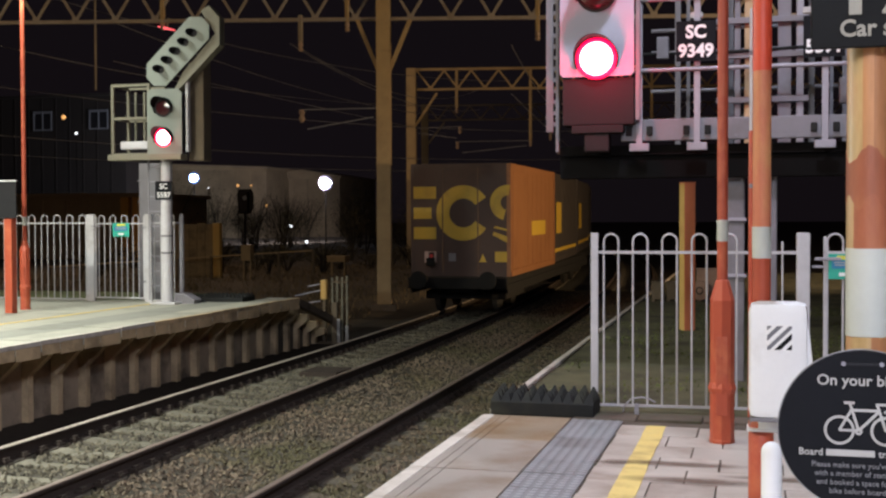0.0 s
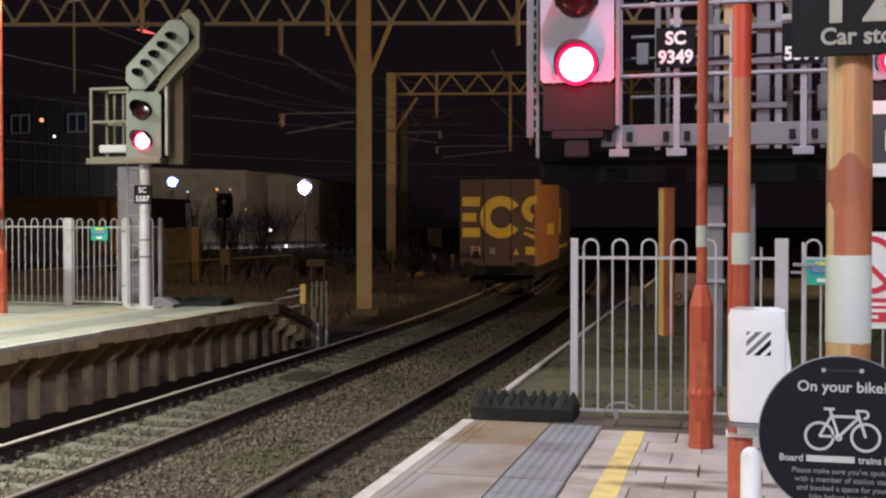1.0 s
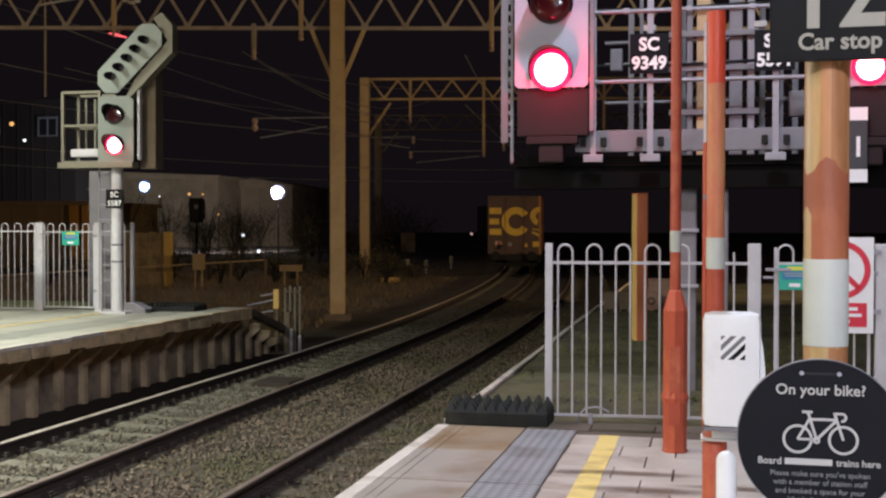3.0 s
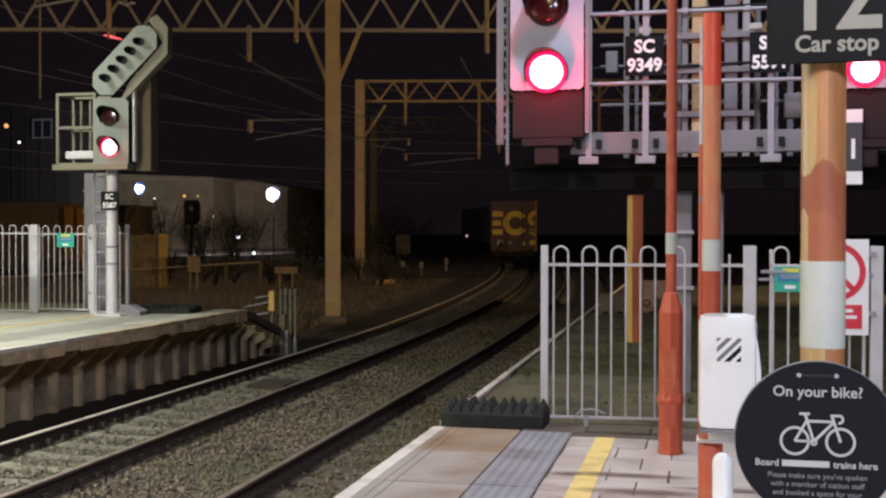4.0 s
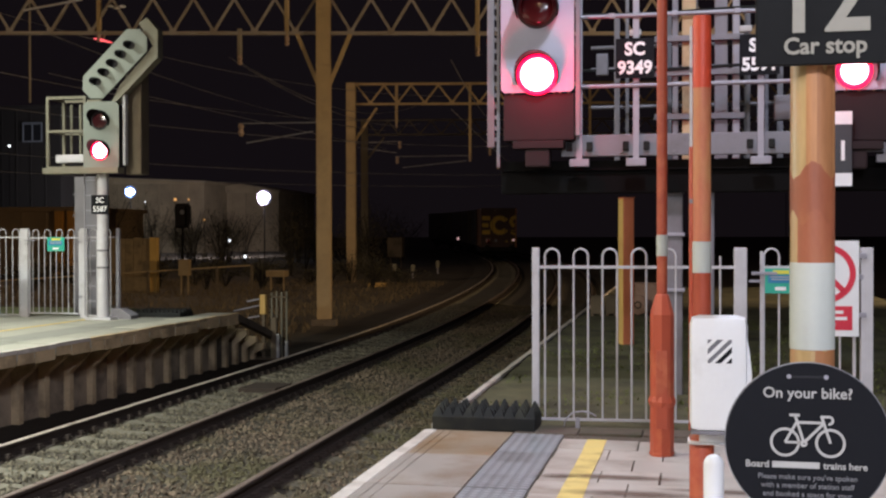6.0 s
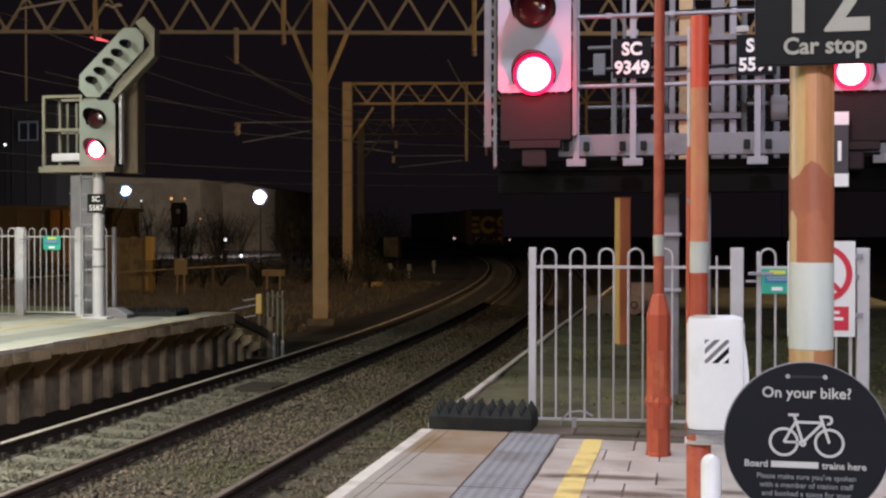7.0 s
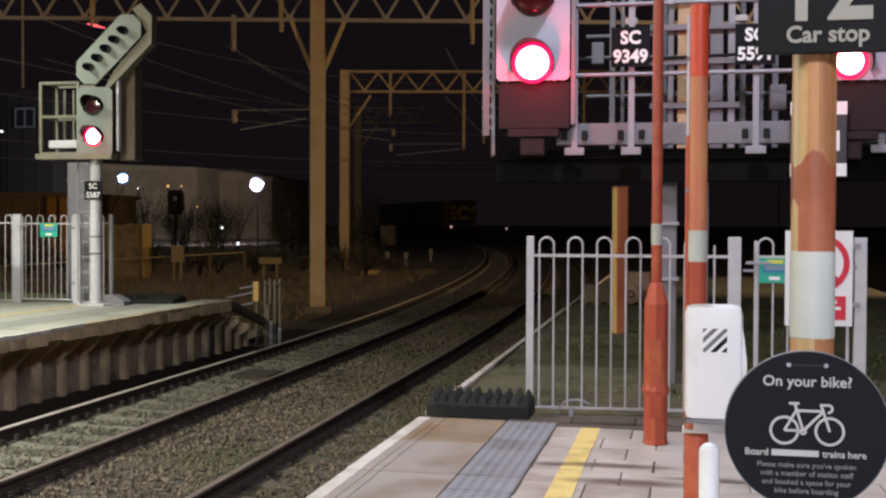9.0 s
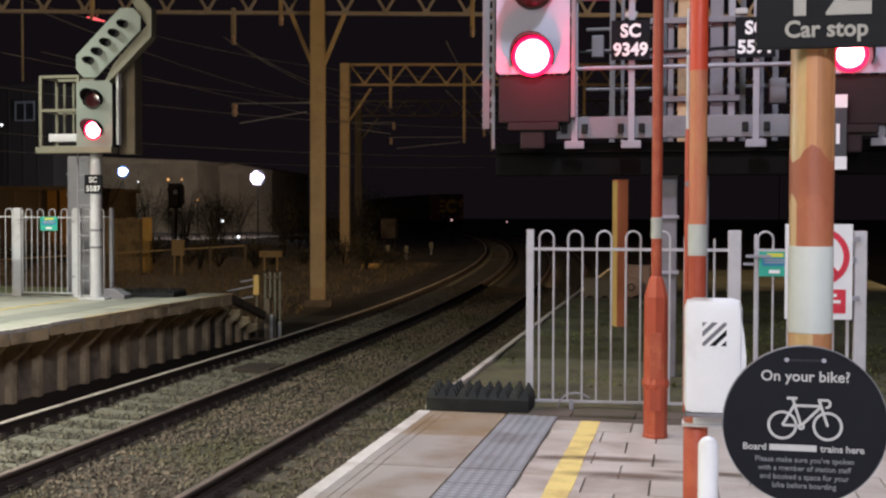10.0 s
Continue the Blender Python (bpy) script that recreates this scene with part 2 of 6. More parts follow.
    "yellow_mark": material("yellow_container_mark", (0.62, 0.40, 0.045), 0.6, vary=0.14, scale=3, stain=0.3, stain_colour=(0.40, 0.23, 0.04), fine=30),
    "pale_mark": material("pale_hazard_label", (0.6, 0.42, 0.36), 0.6, vary=0.14, scale=5),
    "underframe": material("dirty_underframe", (0.009, 0.008, 0.007), 0.95, vary=0.3, scale=4),
    "timber": material("weathered_timber", (0.13, 0.10, 0.065), 0.85, vary=0.3, scale=5, stain=0.3),
    "cladding": material("dull_metal_cladding", (0.17, 0.132, 0.078), 0.8, vary=0.45, scale=0.6),
    "cream_steel": material("cream_grey_steel", (0.17, 0.16, 0.115), 0.6, vary=0.15, scale=6, stain=0.35, stain_colour=(0.2, 0.17, 0.11)),
    "window_grey": material("grey_window_frame", (0.16, 0.17, 0.19), 0.7, vary=0.2),
    "stripe_grey": material("grey_emblem_stripe", (0.17, 0.17, 0.185), 0.5, vary=0.1, bump=0.0),
    "grey_strip": material("worn_grey_strip", (0.34, 0.34, 0.29), 0.65, vary=0.2, scale=2, stain=0.4, stain_colour=(0.2, 0.2, 0.16), fine=80),
    "pink_case": material("faded_pinkish_paint", (0.36, 0.22, 0.16), 0.8, vary=0.2, scale=6, stain=0.35, stain_colour=(0.2, 0.11, 0.07)),
    "screen_boards": material("tan_screen_boards", (0.26, 0.195, 0.11), 0.85, vary=0.3, scale=5, stain=0.3),
    "yard_orange": material("yard_orange_paint", (0.55, 0.27, 0.06), 0.7, vary=0.2, scale=2, stain=0.3, stain_colour=(0.3, 0.15, 0.05)),
    "cladding_tan": material("tan_wall", (0.26, 0.18, 0.105), 0.85, vary=0.3, scale=0.5),
    "leaf": material("dark_scrub_leaf", (0.05, 0.042, 0.02), 0.9, vary=0.5, scale=0.8, island=True, bump=0.0),
    "tail_red": material("red_tail_lamp_glass", (0.62, 0.05, 0.05), 0.3, vary=0.1, bump=0.0),
    "lens_off": material("dark_signal_lens", (0.05, 0.012, 0.015), 0.12, vary=0.1, bump=0.0),
    "red_core": glow("lit_red_lens", (1.0, 0.30, 0.38), 15.0),
    "red_inner_halo": glow("red_lens_inner_halo", (1.0, 0.012, 0.035), 5.0),
    "box_grey": material("dark_grey_box", (0.03, 0.02, 0.021), 0.7, vary=0.15, spec=0.2),
    "red_halo": glow("red_lens_halo", (1.0, 0.0, 0.055), 2.6),
    "flood": glow("floodlight_lens", (0.84, 0.86, 1.0), 60.0),
    "flood_blue": glow("blue_floodlight_lens", (0.55, 0.72, 1.0), 34.0),
    # Dim glows that stand for the halo round each floodlight.
    "flood_halo": glow("floodlight_halo", (0.62, 0.58, 0.85), 0.32),
    "flood_halo_blue": glow("blue_floodlight_halo", (0.25, 0.42, 0.95), 0.34),
    "lantern": glow("lantern_diffuser", (1.0, 0.95, 0.86), 8.0),
    "warm_dot": glow("far_warm_lamp", (1.0, 0.5, 0.16), 0.9),
    "pale_dot": glow("far_pale_lamp", (0.9, 0.93, 1.0), 2.0),
    "flash_red": glow("flashing_red_light", (1.0, 0.006, 0.016), 70.0),
    "rose_dot": glow("far_rose_lamp", (1.0, 0.6, 0.62), 0.55),
    "red_dot": glow("far_red_lamp", (1.0, 0.12, 0.14), 1.4),
}



def damp_stain(name, colour, strength):
    """A soft-edged damp mark that fades out from its middle."""
    m = bpy.data.materials.new(name)
    m.use_nodes = True
    n, l = m.node_tree.nodes, m.node_tree.links
    b = n["Principled BSDF"]
    b.inputs["Base Color"].default_value, b.inputs["Roughness"].default_value = (*colour, 1), 0.5
    tc, gr, no, mu = n.new("ShaderNodeTexCoord"), n.new("ShaderNodeTexGradient"), n.new("ShaderNodeTexNoise"), n.new("ShaderNodeMath")
    gr.gradient_type, mu.operation, no.inputs["Scale"].default_value = "SPHERICAL", "MULTIPLY", 6.0
    sc = n.new("ShaderNodeMath")
    sc.operation, sc.inputs[1].default_value, sc.use_clamp = "MULTIPLY", strength, True
    l.new(tc.outputs["Object"], gr.inputs["Vector"])
    l.new(tc.outputs["Object"], no.inputs["Vector"])
    l.new(gr.outputs["Fac"], mu.inputs[0])
    l.new(no.outputs["Fac"], mu.inputs[1])
    l.new(mu.outputs[0], sc.inputs[0])
    l.new(sc.outputs[0], b.inputs["Alpha"])
    return m


M["stain"] = damp_stain("damp_brown_stain", (0.16, 0.105, 0.075), 1.7)

# ---- mesh helpers ----
def quad_box(bm, x0, x1, y0, y1, z0, z1, bevel=0.0):
    v = [bm.verts.new(p) for p in ((x0, y0, z0), (x1, y0, z0), (x1, y1, z0), (x0, y1, z0), (x0, y0, z1), (x1, y0, z1), (x1, y1, z1), (x0, y1, z1))]
    f = [bm.faces.new([v[i] for i in q]) for q in ((3, 2, 1, 0), (4, 5, 6, 7), (0, 1, 5, 4), (1, 2, 6, 5), (2, 3, 7, 6), (3, 0, 4, 7))]
    if bevel > 0:
        edges = list({e for q in f for e in q.edges})
        bmesh.ops.bevel(bm, geom=edges, offset=bevel, segments=2, profile=0.6, affect="EDGES")
    return bm


def box(x0, x1, y0, y1, z0, z1, bevel=0.0):
    return quad_box(bmesh.new(), x0, x1, y0, y1, z0, z1, bevel)


def bar(bm, a, b, w, d=None, sides=4):
    """A bar of width w and depth d (or a round one) from a to b."""
    a, b = Vector(a), Vector(b)
    way = (b - a).normalized()
    side = way.cross(Vector((0, 1, 0)))
    if side.length < 0.05:
        side = way.cross(Vector((1, 0, 0)))
    side.normalize()
    up = way.cross(side)
    d = w if d is None else d
    rings = []
    for p in (a, b):
        ring = []
        for i in range(sides):
            t = 2 * math.pi * (i + 0.5) / sides
            k = math.sqrt(2) / 2 if sides == 4 else 0.5
            ring.append(bm.verts.new(p + side * (math.cos(t) * w * k) + up * (math.sin(t) * d * k)))
        rings.append(ring)
    for i in range(sides):
        j = (i + 1) % sides
        bm.faces.new((rings[0][i], rings[0][j], rings[1][j], rings[1][i]))
    bm.faces.new(rings[0][::-1])
    bm.faces.new(rings[1])
    return bm


def lathe(bm, profile, sides=24, at=(0, 0, 0), axis="z"):
    """Turns (radius, height) pairs about an axis through at."""
    at = Vector(at)
    rings = []
    for r, h in profile:
        ring = []
        for i in range(sides):
            t = 2 * math.pi * i / sides
            c, s = r * math.cos(t), r * math.sin(t)
            p = {"z": (c, s, h), "y": (c, h, -s), "x": (h, c, s)}[axis]
            ring.append(bm.verts.new(at + Vector(p)))
        rings.append(ring)
    for a, b in zip(rings, rings[1:]):
        for i in range(sides):
            j = (i + 1) % sides
            bm.faces.new((a[i], a[j], b[j], b[i]))
    bm.faces.new(rings[0][::-1])
    bm.faces.new(rings[-1])
    return bm


def tube(bm, pts, r, sides=8):
    """A round tube along points."""
    pts = [Vector(p) for p in pts]
    rings = []
    ref = None
    for i, p in enumerate(pts):
        way = (pts[min(i + 1, len(pts) - 1)] - pts[max(i - 1, 0)]).normalized()
        if ref is None:
            ref = way.cross(Vector((0.3, 0.9, 0.1))).normalized()
        ref = (ref - way * ref.dot(way)).normalized()
        other = way.cross(ref)
        rings.append([bm.verts.new(p + (ref * math.cos(2 * math.pi * k / sides) + other * math.sin(2 * math.pi * k / sides)) * r) for k in range(sides)])
    for a, b in zip(rings, rings[1:]):
        for i in range(sides):
            j = (i + 1) % sides
            bm.faces.new((a[i], a[j], b[j], b[i]))
    bm.faces.new(rings[0][::-1])
    bm.faces.new(rings[-1])
    return bm


def prism(bm, outline, y0, y1):
    """An outline of (x, z) pairs pushed from y0 to y1."""
    a = [bm.verts.new((x, y0, z)) for x, z in outline]
    b = [bm.verts.new((x, y1, z)) for x, z in outline]
    n = len(a)
    for i in range(n):
        j = (i + 1) % n
        bm.faces.new((a[i], a[j], b[j], b[i]))
    bm.faces.new(a[::-1])
    bm.faces.new(b)
    bmesh.ops.recalc_face_normals(bm, faces=bm.faces)
    return bm


def annulus(bm, cx, cz, r0, r1, y0, y1, a0=0.0, a1=360.0, steps=40):
    """A flat ring, or a piece of one, with thickness, that faces along y."""
    full = abs(a1 - a0) > 359
    cols = []
    for i in range(steps + (0 if full else 1)):
        t = radians(a0 + (a1 - a0) * i / steps)
        c, s = math.cos(t), math.sin(t)
        cols.append([bm.verts.new((cx + r * c, y, cz + r * s)) for r, y in ((r0, y0), (r1, y0), (r1, y1), (r0, y1))])
    pairs = list(zip(cols, cols[1:])) + ([(cols[-1], cols[0])] if full else [])
    for a, b in pairs:
        for i in range(4):
            j = (i + 1) % 4
            bm.faces.new((a[i], a[j], b[j], b[i]))
    if not full:
        bm.faces.new(cols[0][::-1])
        bm.faces.new(cols[-1])
    bmesh.ops.recalc_face_normals(bm, faces=bm.faces)
    return bm


def mesh_of(name, bm, mat, smooth=False):
    me = bpy.data.meshes.new(name)
    bm.to_mesh(me)
    bm.free()
    me.materials.append(mat)
    if smooth:
        me.shade_smooth()
        me.set_sharp_from_angle(angle=radians(40))
    return me


def part(name, bm, mat, parent, label="", smooth=False, at=None):
    ob = new(name, mesh_of(name, bm, M[mat], smooth))
    ob.parent = parent
    if at is not None:
        ob.location = at
    if label:
        ob["label"] = label
    return ob


def single(name, bm, mat, label, category, kind="", group="", smooth=False):
    return tagged(new(name, mesh_of(name, bm, M[mat], smooth)), label, category, group, kind)


def thing(name, label, category, m=None, group="", kind=""):
    ob = tagged(new(name), label, category, group, kind)
    ob.empty_display_size = 0.1
    if m is not None:
        ob.matrix_world = m
    return ob


def lettering(text, height, mat, parent, x, y, z, name="lettering", squeeze=1.0, bold=0.0):
    """Raised letters on a face that looks towards -y; x is their middle, z the base line, height that of a capital."""
    cu = bpy.data.curves.new(name, "FONT")
    cu.body, cu.align_x, cu.size, cu.extrude, cu.offset, cu.resolution_u = text, "CENTER", height / 0.73, 0.0012, bold * height, 3
    tmp = bpy.data.objects.new("tmp", cu)
    scene.collection.objects.link(tmp)
    bpy.context.view_layer.update()
    me = bpy.data.meshes.new_from_object(tmp.evaluated_get(bpy.context.evaluated_depsgraph_get()))
    bpy.data.objects.remove(tmp)
    me.materials.clear()
    me.materials.append(M[mat])
    me.transform(Matrix.Diagonal((squeeze, 1, 1, 1)))
    me.transform(Matrix.Rotation(radians(90), 4, "X"))
    ob = new(name, me)
    ob.parent = parent
    ob.location = (x, y, z)
    return ob


# ---- the track line: straight, a little to the left, then an arc to the left ----
CURVE_START, RADIUS, HEADING = 25.0, 287.0, 0.0138


def rise(s):
    """How far the line and the ground have climbed s metres on: level past the platforms, then about one in ninety."""
    return 0.0 if s <= 20.0 else 0.0112 * (min(s, 140.0) - 20.0) ** 2 / (min(s, 140.0) - 12.0)


def line_at(x0, s):
    """The point at s metres along a line that lies x0 to the side ten metres on, and its heading to the left in radians."""
    if s <= CURVE_START:
        return Vector((x0 - HEADING * (s - 10.0), s, rise(s))), HEADING
    r = RADIUS + x0
    a = (s - CURVE_START) / RADIUS
    left, on = r * (1 - math.cos(a)), r * math.sin(a)
    c, k = math.cos(HEADING), math.sin(HEADING)
    return Vector((x0 - HEADING * (CURVE_START - 10.0) - on * k - left * c, CURVE_START + on * c - left * k, rise(s))), a + HEADING


RAIL_TOP = -0.8
TRACKS = {"far": -6.88, "near": -3.44}
HALF_GAUGE = 0.7525


# ---- ground and tracks ----
def ground_sheet():
    bm = bmesh.new()
    rows = []
    for y in (-2500, 20, 26, 32, 38, 46, 56, 66, 78, 90, 104, 120, 140, 2500):
        rows.append([bm.verts.new((x, y, -1.06 + rise(y))) for x in (-2500, -60, -30, 0, 60, 2500)])
    for a, b in zip(rows, rows[1:]):
        for i in range(len(a) - 1):
            bm.faces.new((a[i], a[i + 1], b[i + 1], b[i]))
    return single("ground", bm, "ground", "dark brown rough ground with dead grass beside the railway", "ground", "structure")


def ballast_bed():
    bm = bmesh.new()
    rows = []
    for i in range(0, 85):
        s = -12.0 + i * 1.6
        row = []
        for x, z in ((-8.9, -1.10), (-8.3, -1.0), (-7.5, -0.985), (-6.8, -0.995), (-6.1, -0.985), (-5.2, -1.03), (-4.2, -0.985), (-3.4, -0.995), (-2.7, -0.985), (-2.0, -1.05)):
            p, a = line_at(x, s)
            row.append(bm.verts.new((p.x, p.y, p.z + z + 0.015 * noise.noise(Vector((p.x * 1.5, p.y * 1.5, 0))))))
        rows.append(row)
    for a, b in zip(rows, rows[1:]):
        for i in range(len(a) - 1):
            bm.faces.new((a[i], a[i + 1], b[i + 1], b[i]))
    return single("ballast_bed", bm, "ballast", "dirty grey-brown stone ballast under two tracks", "ballast", "structure")


def ballast_stones():
    """Loose stones over the bed, joined into one heap."""
    rnd = random.Random(5)
    verts, faces, kinds = [], [], []
    shape = [Vector(p) for p in ((1, 0, -0.2), (0, 1, -0.3), (-1, 0.1, -0.2), (0, -1, -0.3), (0.35, 0.3, 0.75), (-0.4, -0.25, 0.7))]
    tri = ((0, 1, 4), (1, 2, 5), (1, 5, 4), (2, 3, 5), (3, 0, 4), (3, 4, 5), (0, 3, 2), (0, 2, 1))
    n = 0
    while n < 42000:
        s = 6.0 + 34.0 * rnd.random() ** 1.9
        x = rnd.uniform(-7.95, -2.25)
        off = min(abs(x - c) for c in (-7.63, -6.13, -4.19, -2.69))
        if off < 0.09:
            continue
        in_track = any(abs(x - c) < 1.25 for c in TRACKS.values())
        bare = 0.84 if abs(x - TRACKS["far"]) < 0.62 else 0.12
        if in_track and (s % 0.65) < 0.22 and rnd.random() < bare:
            continue
        p, a = line_at(x, s)
        size = rnd.uniform(0.013, 0.033)
        rot = Euler((rnd.uniform(-0.6, 0.6), rnd.uniform(-0.6, 0.6), rnd.uniform(0, 6.3))).to_matrix()
        base = len(verts)
        lift = p.z - 0.985 + (0.012 if in_track else -0.01)
        for q in shape:
            w = rot @ Vector((q.x * size * rnd.uniform(0.75, 1.25), q.y * size * rnd.uniform(0.75, 1.2), q.z * size))
            verts.append((p.x + w.x, p.y + w.y, lift + w.z))
        faces += [tuple(base + k for k in t) for t in tri]
        kinds += [1 if abs(x - TRACKS["far"]) < 0.7 + rnd.uniform(-0.15, 0.15) else 0] * len(tri)
        n += 1
    me = bpy.data.meshes.new("ballast_stones")
    me.from_pydata(verts, [], faces)
    me.materials.append(M["stone"])
    me.materials.append(M["stone_grey"])
    me.polygons.foreach_set("material_index", kinds)
    return tagged(new("ballast_stones", me), "loose grey and brown crushed stones between the rails", "ballast", kind="stuff")


def swept(profile, x0, s0, s1, step):
    """A (side, height) outline swept along a line of the track."""
    bm = bmesh.new()
    rings = []
    n = max(1, round((s1 - s0) / step))
    for i in range(n + 1):
        p, a = line_at(x0, s0 + (s1 - s0) * i / n)
        rings.append([bm.verts.new((p.x + math.cos(a) * u, p.y + math.sin(a) * u, p.z + w)) for u, w in profile])
    k = len(profile)
    for a, b in zip(rings, rings[1:]):
        for i in range(k):
            j = (i + 1) % k
            bm.faces.new((a[i], a[j], b[j], b[i]))
    bm.faces.new(rings[0][::-1])
    bm.faces.new(rings[-1])
    bmesh.ops.recalc_face_normals(bm, faces=bm.faces)
    return bm


def sleeper_mesh(concrete):
    bm = bmesh.new()
    outline = [(-1.25, -1.12), (1.25, -1.12), (1.25, -1.03), (0.95, -1.01), (0.87, -0.958), (0.5, -0.958), (0.35, -0.985), (-0.35, -0.985), (-0.5, -0.958), (-0.87, -0.958), (-0.95, -1.01), (-1.25, -1.03)]
    prism(bm, outline, -0.13, 0.13)
    for rail in (-HALF_GAUGE, HALF_GAUGE):
        for side in (-0.12, 0.12):
            out = math.copysign(1.0, side)
            quad_box(bm, rail + side - 0.045, rail + side + 0.045, -0.21, 0.21, -0.985, -0.94)
            for along in (-0.163, 0.163):
                lo, hi = sorted((rail + out * 0.06, rail + out * 0.152))
                quad_box(bm, lo, hi, along - 0.06, along + 0.06, -0.955, -0.915)
                lo, hi = sorted((rail + out * 0.075, rail + out * 0.128))
                quad_box(bm, lo, hi, along - 0.035, along + 0.045, -0.916, -0.893)
    for f in bm.faces:
        c = f.calc_center_median()
        if c.z > -0.957 or (abs(abs(c.x) - HALF_GAUGE) < 0.18 and abs(c.y) > 0.135):
            f.material_index = 1
    me = mesh_of("sleeper", bm, M[concrete])
    me.materials.append(M["rust"])
    return me


def railway_track(x0, name_label, head, worn):
    t = thing("railway_track", name_label, "railway track", kind="structure")
    foot = [(-0.07, -0.958), (0.07, -0.958), (0.07, -0.945), (0.012, -0.925), (0.01, -0.845), (0.034, -0.838), (0.034, -0.806), (0.027, -0.8015), (-0.027, -0.8015), (-0.034, -0.806), (-0.034, -0.838), (-0.01, -0.845), (-0.012, -0.925), (-0.07, -0.945)]
    top = [(-0.0355, -0.812), (0.0355, -0.812), (0.035, -0.803), (0.029, -0.7985), (-0.029, -0.7985), (-0.035, -0.803)]
    for side, which in ((-HALF_GAUGE, head), (HALF_GAUGE, worn)):
        r = part("rail", swept(foot, x0 + side, -10, 120, 1.5), "rust", t, "rust-brown steel rail")
        part("running_surface", swept(top, x0 + side, -10, 120, 1.5), which, r, "polished strip worn by wheels")
    me = sleeper_mesh("sleeper_pale" if x0 == TRACKS["far"] else "sleeper")
    for i in range(150):
        p, a = line_at(x0, 4.0 + 0.65 * i)
        ob = new("sleeper", me)
        ob.parent = t
        ob.matrix_basis = Matrix.Translation(p) @ Matrix.Rotation(a + 0.006 * math.sin(i * 2.3), 4, "Z")
    return t


ground_sheet()
ballast_bed()
ballast_stones()
# Soil strip far darker than the ballast beside it.
single("cess_strip", swept([(-0.62, -1.1), (0.62, -1.1), (0.62, -0.975), (-0.62, -0.965)], -8.42, -10.0, 26.0, 2.0), "cess", "black soil between the track and the far platform wall", "ground", "structure")
railway_track(TRACKS["far"], "curving railway track with bright left rail on ballast", "railhead", "railhead_worn")
plate_at = line_at(TRACKS["far"], 16.9)[0]
track_plate = thing("track_box", "dark steel plate bolted between the rails", "track equipment", pose(plate_at.x + 0.05, plate_at.y + 1.15, -0.985 + 0.013, 0, 0, 0.35))
part("plate", box(-0.34, 0.30, -0.40, 0.40, -0.02, 0.06, 0.01), "rust", track_plate)
for bx in (-0.28, 0.28):
    part("bolt", box(bx - 0.03, bx + 0.03, -0.36, -0.3, 0.06, 0.075, 0.004), "rust", track_plate)
railway_track(TRACKS["near"], "curving railway track beside the paved platform", "railhead_worn", "railhead_worn")


# ---- the near platform ----
EDGE = -2.15
END = 9.42


